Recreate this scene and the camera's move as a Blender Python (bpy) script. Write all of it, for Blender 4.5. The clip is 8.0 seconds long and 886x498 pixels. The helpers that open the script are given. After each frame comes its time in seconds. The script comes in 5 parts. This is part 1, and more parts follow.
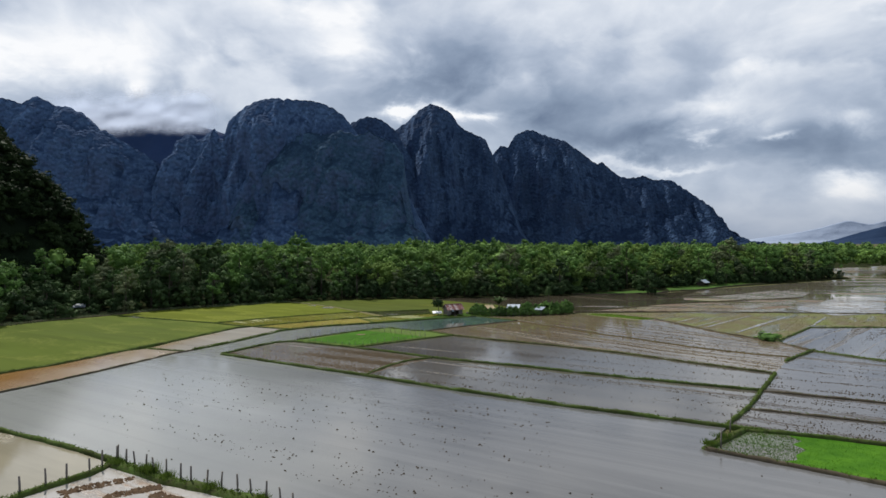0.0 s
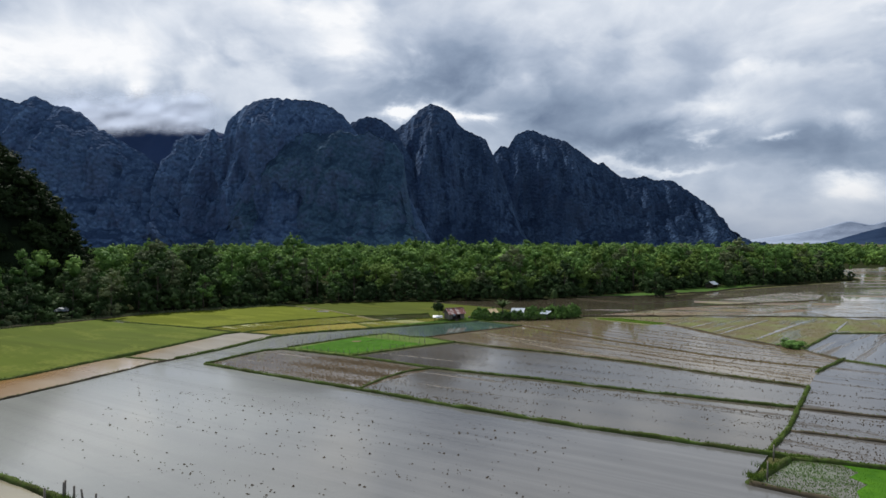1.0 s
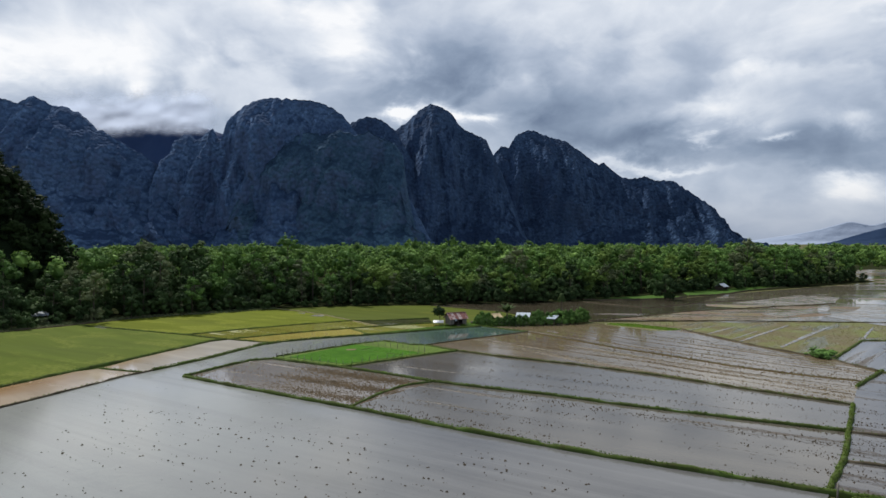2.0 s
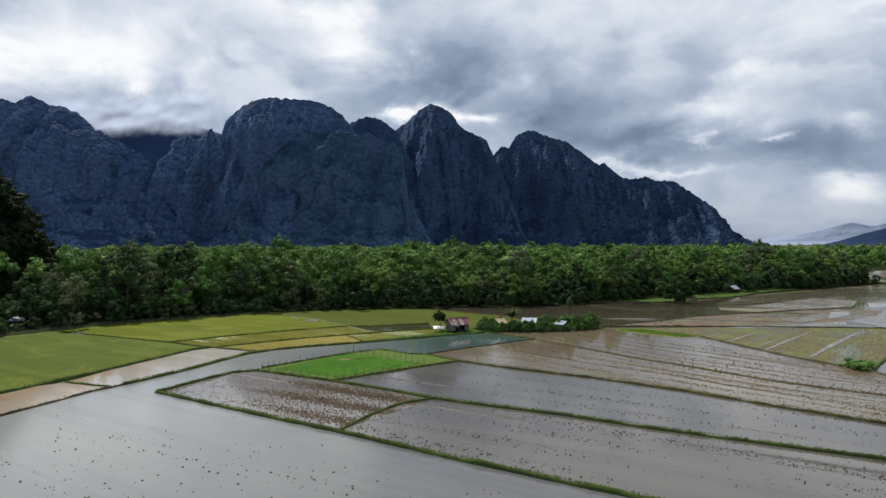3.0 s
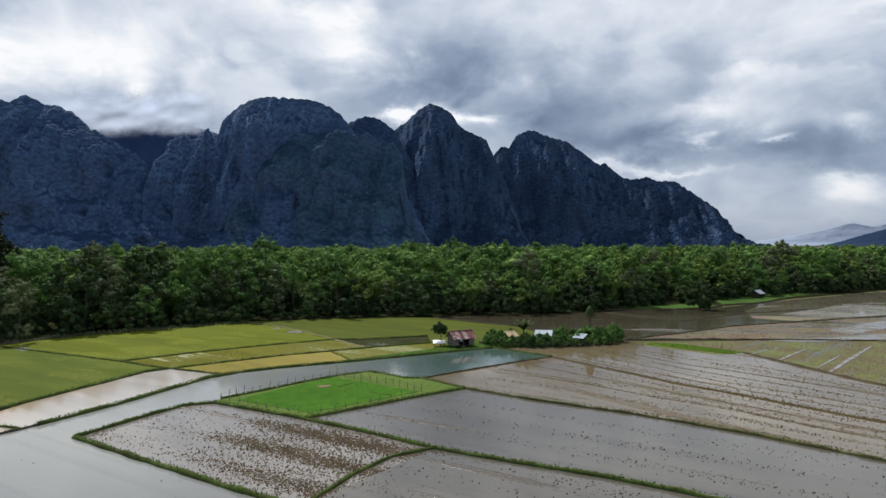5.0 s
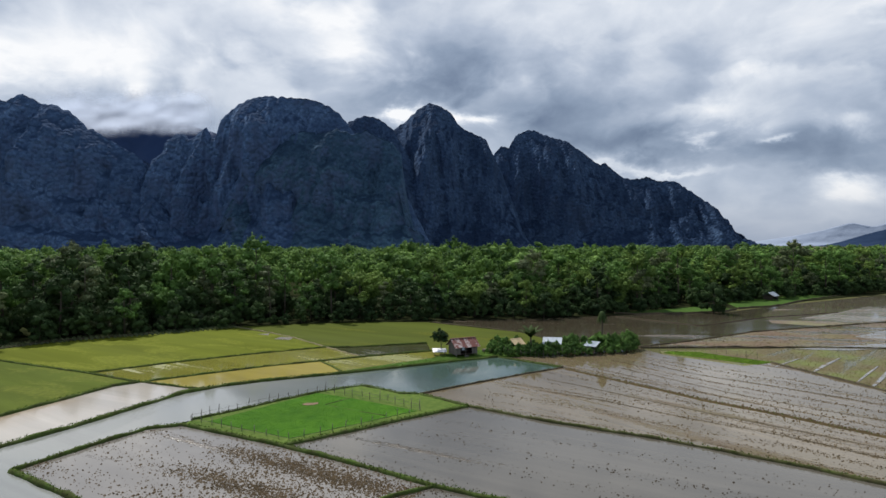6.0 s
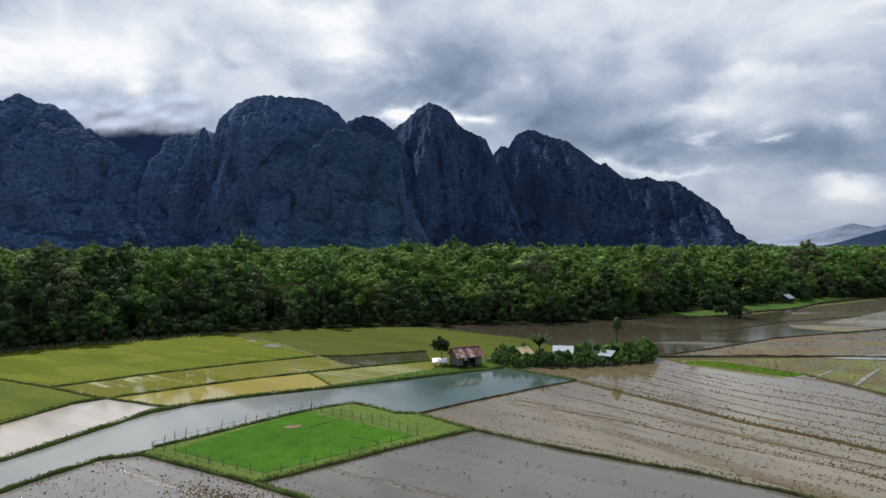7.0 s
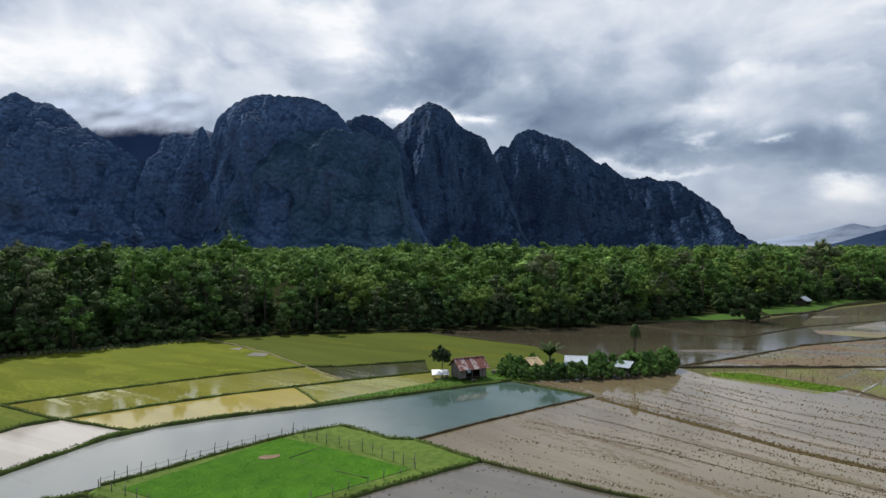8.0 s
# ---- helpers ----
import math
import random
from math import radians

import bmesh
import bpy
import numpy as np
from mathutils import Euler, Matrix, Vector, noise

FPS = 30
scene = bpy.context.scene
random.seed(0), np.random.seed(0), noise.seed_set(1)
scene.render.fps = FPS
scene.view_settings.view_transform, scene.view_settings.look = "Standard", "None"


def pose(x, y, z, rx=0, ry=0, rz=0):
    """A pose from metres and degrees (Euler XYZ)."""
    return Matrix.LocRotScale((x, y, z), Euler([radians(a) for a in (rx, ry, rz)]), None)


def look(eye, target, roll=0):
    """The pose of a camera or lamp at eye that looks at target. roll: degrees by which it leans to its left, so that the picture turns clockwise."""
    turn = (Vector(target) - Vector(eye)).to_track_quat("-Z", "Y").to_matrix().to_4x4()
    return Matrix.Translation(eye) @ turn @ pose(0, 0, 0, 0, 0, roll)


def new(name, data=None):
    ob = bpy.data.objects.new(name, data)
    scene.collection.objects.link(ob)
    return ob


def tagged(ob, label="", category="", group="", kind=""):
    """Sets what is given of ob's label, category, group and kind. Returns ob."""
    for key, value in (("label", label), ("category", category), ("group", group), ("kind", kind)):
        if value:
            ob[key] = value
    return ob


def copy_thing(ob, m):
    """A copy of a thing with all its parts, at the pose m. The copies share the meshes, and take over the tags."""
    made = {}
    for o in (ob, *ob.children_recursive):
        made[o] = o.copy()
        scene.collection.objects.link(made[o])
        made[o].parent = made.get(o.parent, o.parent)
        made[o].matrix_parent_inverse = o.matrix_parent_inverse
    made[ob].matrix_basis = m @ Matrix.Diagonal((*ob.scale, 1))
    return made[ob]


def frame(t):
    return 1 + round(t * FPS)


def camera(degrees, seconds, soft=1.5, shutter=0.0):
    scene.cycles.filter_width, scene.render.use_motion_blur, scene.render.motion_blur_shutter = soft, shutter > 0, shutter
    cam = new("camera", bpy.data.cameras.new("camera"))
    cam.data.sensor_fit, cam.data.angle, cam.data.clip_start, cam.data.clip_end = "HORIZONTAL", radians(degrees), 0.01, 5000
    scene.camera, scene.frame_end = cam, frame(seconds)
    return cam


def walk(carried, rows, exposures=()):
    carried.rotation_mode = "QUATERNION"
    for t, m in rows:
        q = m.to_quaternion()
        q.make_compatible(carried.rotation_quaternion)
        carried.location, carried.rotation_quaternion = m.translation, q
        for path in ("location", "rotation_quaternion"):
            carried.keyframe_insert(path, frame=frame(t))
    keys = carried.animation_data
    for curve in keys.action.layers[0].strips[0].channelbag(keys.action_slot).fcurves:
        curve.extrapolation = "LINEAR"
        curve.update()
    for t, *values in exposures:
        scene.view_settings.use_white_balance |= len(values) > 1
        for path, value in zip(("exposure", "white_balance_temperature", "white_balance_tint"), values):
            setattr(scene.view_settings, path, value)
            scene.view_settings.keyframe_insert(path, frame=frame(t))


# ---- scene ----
cam = camera(74.0, 8.0, soft=1.5)
METRES, EYE, TILT, LEAN, TURN = 67.0, 19.0, -0.73, 0.12, 0.0
SIDE, RISE = 0.765, 0.82
ROWS = [
    (0.0, 0.0, 0.0, 0.0, 0.0, 0.0, 0.0),
    (0.5, -0.0017, 0.0541, 0.0009, 0.0, 0.02, -0.01),
    (1.0, -0.0033, 0.1099, 0.0027, 0.01, 0.04, 0.0),
    (1.5, -0.0053, 0.1682, 0.0038, 0.02, 0.07, 0.0),
    (3.0, -0.011, 0.3532, 0.0074, 0.01, 0.15, -0.0),
    (3.5, -0.0125, 0.4161, 0.0085, 0.0, 0.17, 0.01),
    (4.0, -0.0134, 0.4803, 0.0097, -0.01, 0.2, 0.01),
    (4.5, -0.015, 0.5446, 0.0108, -0.02, 0.22, 0.02),
    (6.0, -0.0199, 0.7386, 0.0136, -0.09, 0.25, 0.02),
    (6.5, -0.0212, 0.8031, 0.0148, -0.11, 0.25, 0.03),
    (7.0, -0.0227, 0.8688, 0.0152, -0.13, 0.26, 0.03),
    (7.5, -0.0245, 0.9341, 0.0161, -0.15, 0.27, 0.02),
    (8.0, -0.026, 0.9995, 0.0168, -0.18, 0.26, 0.03),
]
walk(cam, [(t, pose(0, 0, EYE, TILT, LEAN, TURN) @ pose(METRES * SIDE * x, METRES * y, METRES * RISE * z, 90 + pitch, roll, yaw))
           for t, x, y, z, yaw, pitch, roll in ROWS])

# ---- light ----
SUN_UP, SUN_LEFT = 52.0, 33.0  # degrees above the horizon, degrees left of straight ahead
sun = new("sun", bpy.data.lights.new("sun", "SUN"))
sun.data.energy, sun.data.angle, sun.data.color = 4.8, radians(1.0), (1.0, 0.965, 0.90)
_el, _az = radians(SUN_UP), radians(SUN_LEFT)
sun.matrix_basis = look((0, 0, 300), (math.sin(_az) * math.cos(_el) * 100, -math.cos(_az) * math.cos(_el) * 100, 300 - math.sin(_el) * 100))


class Nodes:
    """Short hand for node trees."""

    def __init__(self, tree):
        self.tree = tree

    def node(self, kind, **links):
        n = self.tree.nodes.new(kind)
        for k, v in links.items():
            key = int(k[1:]) if k[0] == "i" and k[1:].isdigit() else k.replace("_", " ")
            self.put(n.inputs[key], v)
        return n

    def add(self, kind, out=0, **links):
        return self.node(kind, **links).outputs[out]

    def put(self, socket, v):
        if isinstance(v, bpy.types.NodeSocket):
            self.tree.links.new(v, socket)
        else:
            if isinstance(v, tuple) and len(v) == 3 and socket.type == "RGBA":
                v = (*v, 1)
            socket.default_value = v

    def maths(self, op, a, b=0.0, clamp=False):
        n = self.node("ShaderNodeMath", i0=a, i1=b)
        n.operation, n.use_clamp = op, clamp
        return n.outputs[0]

    def vec(self, op, a, b):
        n = self.node("ShaderNodeVectorMath", i0=a, i1=b)
        n.operation = op
        return n.outputs[0]

    def noise(self, vector, scale, detail=4.0, rough=0.55, out=0, warp=0.0):
        return self.add("ShaderNodeTexNoise", out, Vector=vector, Scale=scale, Detail=detail, Roughness=rough, Distortion=warp)

    def span(self, v, a, b, c=0.0, d=1.0, smooth=False):
        n = self.node("ShaderNodeMapRange", i0=v, i1=a, i2=b, i3=c, i4=d)
        n.interpolation_type = "SMOOTHSTEP" if smooth else "LINEAR"
        return n.outputs[0]

    def mix(self, f, a, b, blend="MIX"):
        n = self.tree.nodes.new("ShaderNodeMix")
        n.data_type, n.blend_type = "RGBA", blend
        self.put(n.inputs[0], f), self.put(n.inputs[6], a), self.put(n.inputs[7], b)
        return n.outputs[2]

    def ramp(self, v, stops):
        n = self.tree.nodes.new("ShaderNodeValToRGB")
        e = n.color_ramp.elements
        while len(e) < len(stops):
            e.new(0.5)
        for el, (at, col) in zip(e, stops):
            el.position, el.color = at, (*col, 1)
        self.put(n.inputs[0], v)
        return n.outputs[0]


def sky_world():
    w = bpy.data.worlds.new("sky")
    w.use_nodes = True
    w.node_tree.nodes.clear()
    N = Nodes(w.node_tree)
    air = N.tree.nodes.new("ShaderNodeTexSky")
    air.sky_type, air.sun_disc = "NISHITA", False
    air.sun_elevation, air.sun_rotation = radians(SUN_UP), radians(-SUN_LEFT)
    air.air_density, air.dust_density = 1.2, 2.0
    blue = air.outputs[0]
    way = N.add("ShaderNodeTexCoord", "Generated")
    sep = N.tree.nodes.new("ShaderNodeSeparateXYZ")
    N.put(sep.inputs[0], way)
    x, y, z = sep.outputs
    flat = N.vec("MULTIPLY", way, (1.0, 1.0, 1.7))
    bend = N.vec("MULTIPLY", N.vec("SUBTRACT", N.noise(flat, 4.0, 3.0, out=1), (0.5, 0.5, 0.5)), (0.12, 0.12, 0.12))
    warped = N.vec("ADD", flat, bend)
    big = N.noise(N.vec("ADD", warped, (3.7, 1.9, 0)), 2.8, 9.0, 0.46)
    fine = N.noise(N.vec("ADD", warped, (9.1, 4.2, 0)), 14.0, 8.0, 0.58)
    fold = N.maths("ABSOLUTE", N.maths("SUBTRACT", N.noise(N.vec("ADD", warped, (2.3, 7.7, 1.0)), 8.0, 6.0, 0.5), 0.5))
    billow = N.maths("SUBTRACT", 1.0, N.maths("MULTIPLY", fold, 5.0))
    value = N.maths("ADD", N.maths("ADD", N.maths("MULTIPLY", big, 0.62), N.maths("MULTIPLY", fine, 0.12)), N.maths("MULTIPLY", billow, 0.07))
    edge = N.noise(N.vec("ADD", warped, (5.3, 0.4, 2.0)), 3.0, 10.0, 0.52)
    value = N.maths("ADD", value, N.span(edge, 0.47, 0.56, -0.06, 0.07, smooth=True))
    value = N.span(value, 0.082, 0.622)
    # broad masses of light and dark cloud ahead, on the plane y = 1
    ahead = N.maths("MAXIMUM", y, 0.05)
    u, v = N.maths("DIVIDE", x, ahead), N.maths("DIVIDE", z, ahead)
    wob = N.vec("SUBTRACT", N.noise(warped, 7.0, 8.0, 0.6, out=1), (0.5, 0.5, 0.5))
    wsep = N.tree.nodes.new("ShaderNodeSeparateXYZ")
    N.put(wsep.inputs[0], wob)
    u = N.maths("ADD", u, N.maths("MULTIPLY", wsep.outputs[0], 0.22))
    v = N.maths("ADD", v, N.maths("MULTIPLY", wsep.outputs[1], 0.13))
    masses = CLOUDS
    total = 0.0
    for cu, cv, ru, rv, amount in masses:
        a = N.maths("DIVIDE", N.maths("SUBTRACT", u, cu), ru)
        b = N.maths("DIVIDE", N.maths("SUBTRACT", v, cv), rv)
        r2 = N.maths("ADD", N.maths("MULTIPLY", a, a), N.maths("MULTIPLY", b, b))
        g = N.maths("MULTIPLY", N.maths("EXPONENT", N.maths("MULTIPLY", r2, -1.0)), amount)
        total = N.maths("ADD", g, total)
    front = N.span(y, 0.1, 0.4, smooth=True)
    value = N.maths("ADD", value, N.maths("MULTIPLY", total, front))
    # the cloud is thinner towards the sun and heavier away from it
    value = N.maths("ADD", value, N.span(y, -0.6, 0.35, -0.12, 0.0, smooth=True), clamp=True)
    cloud = N.ramp(value, [(0.0, (0.13, 0.18, 0.28)), (0.3, (0.27, 0.34, 0.46)), (0.55, (0.46, 0.53, 0.65)),
                           (0.8, (0.73, 0.78, 0.86)), (1.0, (0.97, 0.98, 1.0))])
    haze = N.span(z, 0.0, 0.10, 0.75, 0.0, smooth=True)
    cloud = N.mix(haze, cloud, (0.34, 0.40, 0.51))
    cover = N.add("ShaderNodeBackground", Color=cloud, Strength=1.0)
    clear = N.add("ShaderNodeBackground", Color=blue, Strength=0.10)
    both = N.add("ShaderNodeMixShader", i0=0.94, i1=clear, i2=cover)
    N.put(N.tree.nodes.new("ShaderNodeOutputWorld").inputs[0], both)
    scene.world = w


# centre to the right and up, half widths, brightness: cloud masses ahead
CLOUDS = [
    (-0.66, 0.31, 0.20, 0.055, 0.50), (0.66, 0.37, 0.18, 0.06, 0.22), (0.28, 0.37, 0.10, 0.05, 0.12), (0.50, 0.075, 0.16, 0.04, -0.16), (-0.55, 0.30, 0.08, 0.05, 0.20), (-0.53, 0.26, 0.03, 0.02, 0.35), (-0.16, 0.33, 0.07, 0.05, 0.38),
    (-0.06, 0.216, 0.045, 0.016, 0.9), (0.03, 0.212, 0.035, 0.014, 0.6), (0.22, 0.40, 0.34, 0.05, 0.20), (-0.40, 0.39, 0.45, 0.05, 0.04),
    (0.56, 0.27, 0.14, 0.04, -0.10), (0.46, 0.225, 0.09, 0.022, 0.20), (0.70, 0.21, 0.05, 0.022, 0.34), (0.78, 0.19, 0.16, 0.09, -0.22), (0.70, 0.088, 0.08, 0.022, 0.50), (0.60, 0.13, 0.26, 0.035, -0.20), (-0.52, 0.39, 0.34, 0.07, 0.26),
    (0.36, 0.126, 0.11, 0.009, 0.34), (-0.42, 0.205, 0.18, 0.03, -0.22), (0.12, 0.245, 0.22, 0.06, -0.42), (-0.12, 0.24, 0.06, 0.03, -0.15),
    (0.30, 0.168, 0.22, 0.026, -0.30), (0.58, 0.172, 0.12, 0.03, -0.26),
    (0.44, 0.172, 0.03, 0.009, 0.45), (0.58, 0.18, 0.025, 0.007, 0.5),
]
sky_world()

# ---- materials ----


def shader(name, build, bump=None):
    m = bpy.data.materials.new(name)
    m.use_nodes = True
    m.node_tree.nodes.clear()
    N = Nodes(m.node_tree)
    out = N.tree.nodes.new("ShaderNodeOutputMaterial")
    N.put(out.inputs[0], build(N))
    return m


def principled(N, colour, rough=0.8, normal=None, spec=0.5, ior=1.45, metal=0.0):
    kw = {"Base_Color": colour, "Roughness": rough, "Metallic": metal, "IOR": ior, "Specular_IOR_Level": spec}
    if normal is not None:
        kw["Normal"] = normal
    return N.add("ShaderNodeBsdfPrincipled", **kw)


def bumped(N, height, strength, distance):
    return N.add("ShaderNodeBump", Strength=strength, Distance=distance, Height=height)


def place(N):
    return N.add("ShaderNodeNewGeometry")


ROW_ANGLE = 31.0  # the furrows run that many degrees clockwise of x


def along_rows(N, sx, sy, angle=ROW_ANGLE):
    n = N.node("ShaderNodeVectorRotate", Vector=place(N), Angle=radians(angle))
    n.rotation_type = "Z_AXIS"
    return N.vec("MULTIPLY", n.outputs[0], (sx, sy, 1.0))


def water(name, silt, mud, shallow, wet=0.04, streak=(0.035, 0.5), angle=ROW_ANGLE, weed=None, gloss=0.5, combed=0.0, plume=None, ruffled=1.0):
    """Still, silty water; where it is shallow (0 to 1) wet mud comes through in strips along the furrows."""
    def build(N):
        p = place(N)
        rows = N.noise(along_rows(N, *streak, angle), 1.0, 5.0, 0.6, warp=0.5)
        patch = N.noise(p, 0.045, 4.0, 0.55)
        fine = N.noise(p, 1.6, 5.0, 0.65)
        v = N.maths("ADD", N.maths("ADD", N.maths("MULTIPLY", rows, 0.70), N.maths("MULTIPLY", patch, 0.2)), N.maths("MULTIPLY", fine, 0.17))
        edge = 0.82 - 0.5 * shallow
        f = N.span(v, edge - 0.03, edge + 0.05, smooth=True)
        swirl = N.noise(along_rows(N, 0.02, 0.14, angle), 1.0, 5.0, 0.6, warp=1.2)
        low = tuple(c * 0.72 for c in silt)
        water_col = N.mix(N.span(swirl, 0.35, 0.68), low, silt)
        if plume:
            # paler silt drifts in from one end
            pale, x0, x1 = plume
            px = N.tree.nodes.new("ShaderNodeSeparateXYZ")
            N.put(px.inputs[0], p)
            drift = N.maths("ADD", px.outputs[0], N.maths("MULTIPLY", N.maths("SUBTRACT", patch, 0.5), 22.0))
            water_col = N.mix(N.span(drift, x0, x1, smooth=True), pale, water_col)
        if combed:
            lines = N.noise(along_rows(N, 0.006, 0.75, angle), 1.0, 3.0, 0.6, warp=0.3)
            water_col = N.mix(N.span(lines, 0.50, 0.66, 0.0, combed), water_col, tuple(min(0.6, c * 1.35) for c in silt))
        dark = tuple(c * 0.5 for c in mud)
        mud_col = N.mix(N.span(fine, 0.3, 0.7), dark, mud)
        if weed:
            g = N.span(N.noise(p, 0.11, 5.0, 0.65), 0.45, 0.62)
            mud_col = N.mix(g, mud_col, weed)
            water_col = N.mix(N.maths("MULTIPLY", g, 0.35), water_col, weed)
        col = N.mix(f, water_col, mud_col)
        ruffle = N.noise(along_rows(N, 0.014, 0.07, angle), 1.0, 4.0, 0.55)
        rough = N.mix(f, N.add("ShaderNodeCombineColor", i0=N.span(ruffle, 0.38, 0.66, wet, wet + 0.12), i1=0.0, i2=0.0), (0.55, 0.55, 0.55))
        rsep = N.add("ShaderNodeSeparateColor", i0=rough)
        ripple = N.maths("ADD", N.noise(p, 1.1, 3.0, 0.6), N.maths("MULTIPLY", N.noise(p, 4.5, 3.0, 0.65), 0.4))
        h = N.maths("ADD", N.maths("MULTIPLY", ripple, N.span(ruffle, 0.38, 0.66, 0.003 * ruffled, 0.014 * ruffled)), N.maths("MULTIPLY", N.maths("MULTIPLY", f, fine), 0.12))
        return principled(N, col, rsep, bumped(N, h, 0.5, 1.0), gloss, 1.33)
    return shader(name, build)


def soil(name, a, b, scale=0.8, rough=0.85, bump=0.06, stretch=(1, 1), spec=0.06):
    def build(N):
        p = along_rows(N, *stretch)
        n1, n2 = N.noise(p, scale, 6.0, 0.62), N.noise(p, scale * 0.13, 3.0, 0.5)
        c = N.mix(N.span(n1, 0.3, 0.7), a, b)
        c = N.mix(N.span(n2, 0.35, 0.7, 0.0, 0.5), c, tuple(k * 0.6 for k in a))
        return principled(N, c, rough, bumped(N, n1, 0.8, bump), spec)
    return shader(name, build)


def leafy(name, dark, bright, through_light=0.35, vary=0.6):
    """Leaves that let some light through; colour differs from leaf to leaf and tree to tree."""
    def build(N):
        isle = N.add("ShaderNodeNewGeometry", "Random Per Island")
        tree = N.add("ShaderNodeObjectInfo", "Random")
        crown = N.span(N.noise(place(N), 0.15, 2.0, 0.6), 0.40, 0.62)
        f = N.maths("ADD", N.maths("ADD", N.maths("MULTIPLY", isle, 0.28), N.maths("MULTIPLY", tree, 0.6 * vary)), N.maths("MULTIPLY", crown, 0.72 - 0.6 * vary))
        c = N.mix(f, dark, bright)
        c = N.mix(N.maths("MULTIPLY", N.span(N.noise(place(N), 0.6, 3.0), 0.38, 0.65), 0.35), c, dark)
        d = principled(N, c, 0.7, None, 0.08)
        t = N.add("ShaderNodeBsdfTranslucent", Color=N.mix(0.5, c, bright))
        return N.add("ShaderNodeMixShader", i0=through_light, i1=d, i2=t)
    return shader(name, build)


def bark(name, a, b):
    def build(N):
        p = N.vec("MULTIPLY", place(N), (6.0, 6.0, 1.2))
        n = N.noise(p, 1.0, 5.0, 0.65)
        return principled(N, N.mix(n, a, b), 0.9, bumped(N, n, 0.8, 0.03), 0.2)
    return shader(name, build)


def karst(name, wood, canopy, rock, rocky=0.5):
    """Forested limestone: trees on the ledges, bare rock where it is steep."""
    def build(N):
        p = place(N)
        nz = N.tree.nodes.new("ShaderNodeSeparateXYZ")
        N.put(nz.inputs[0], N.add("ShaderNodeNewGeometry", "Normal"))
        crowns = N.add("ShaderNodeTexVoronoi", Vector=p, Scale=0.10)
        mid = N.noise(p, 0.014, 6.0, 0.62)
        fine = N.noise(p, 0.13, 5.0, 0.7)
        streaks = N.noise(N.vec("MULTIPLY", p, (1.0, 1.0, 0.14)), 0.045, 6.0, 0.62)
        tone = N.add("ShaderNodeSeparateColor", i0=N.add("ShaderNodeTexVoronoi", "Color", Vector=p, Scale=0.14))
        spread = N.maths("ADD", N.maths("MULTIPLY", tone, 0.4), N.maths("MULTIPLY", N.span(fine, 0.25, 0.75), 0.6))
        wood_col = N.mix(N.span(spread, 0.1, 0.9), tuple(k * 0.5 for k in wood), tuple(k * 1.3 for k in canopy))
        wood_col = N.mix(N.span(mid, 0.38, 0.62, 0.0, 0.45), wood_col, wood)
        wood_col = N.mix(N.span(N.noise(p, 0.0045, 4.0, 0.6), 0.42, 0.60, 0.0, 0.6), wood_col, tuple(k * 0.6 for k in wood))
        # wood on the flatter ledges is darkened to offset the sunlight they catch
        wood_col = N.mix(N.span(nz.outputs[2], 0.42, 0.72), wood_col, tuple(k * 0.5 for k in wood))
        rock_col = N.mix(N.span(streaks, 0.35, 0.68), tuple(k * 0.55 for k in rock), rock)
        steep = N.span(N.maths("ADD", nz.outputs[2], N.maths("MULTIPLY", N.maths("SUBTRACT", streaks, 0.5), 0.7)), rocky - 0.18, rocky + 0.12, 1.0, 0.0)
        c = N.mix(steep, wood_col, rock_col)
        h = N.maths("ADD", N.maths("MULTIPLY", crowns, -5.0), N.maths("ADD", N.maths("MULTIPLY", fine, 2.0), N.maths("MULTIPLY", N.maths("MULTIPLY", streaks, steep), 4.0)))
        h = N.maths("ADD", h, N.maths("MULTIPLY", mid, 9.0))
        return principled(N, c, 0.95, bumped(N, h, 0.85, 1.0), 0.03)
    return shader(name, build)


def far_slope(name, a, b):
    def build(N):
        n = N.noise(place(N), 0.006, 6.0, 0.6)
        return principled(N, N.mix(N.span(n, 0.3, 0.7), a, b), 0.95, bumped(N, n, 0.4, 30.0), 0.05)
    return shader(name, build)


def rusty_sheet(name, paint, rust, amount):
    def build(N):
        p = place(N)
        n = N.noise(N.vec("MULTIPLY", p, (3.0, 3.0, 0.8)), 0.9, 6.0, 0.65)
        one = N.add("ShaderNodeObjectInfo", "Random")
        f = N.span(N.maths("ADD", n, N.maths("MULTIPLY", N.maths("SUBTRACT", one, 0.5), 0.3)), 0.62 - 0.3 * amount, 0.74 - 0.3 * amount)
        c = N.mix(f, paint, N.mix(N.noise(p, 7.0, 4.0), rust, tuple(k * 0.5 for k in rust)))
        return principled(N, c, N.span(n, 0.3, 0.7, 0.4, 0.75), bumped(N, n, 0.3, 0.01), 0.4)
    return shader(name, build)


def boards(name, a, b):
    def build(N):
        p = place(N)
        n = N.noise(N.vec("MULTIPLY", p, (9.0, 9.0, 0.9)), 1.0, 5.0, 0.6)
        one = N.add("ShaderNodeObjectInfo", "Random")
        c = N.mix(N.maths("ADD", N.maths("MULTIPLY", n, 0.6), N.maths("MULTIPLY", one, 0.4)), a, b)
        return principled(N, c, 0.85, bumped(N, n, 0.5, 0.01), 0.25)
    return shader(name, build)


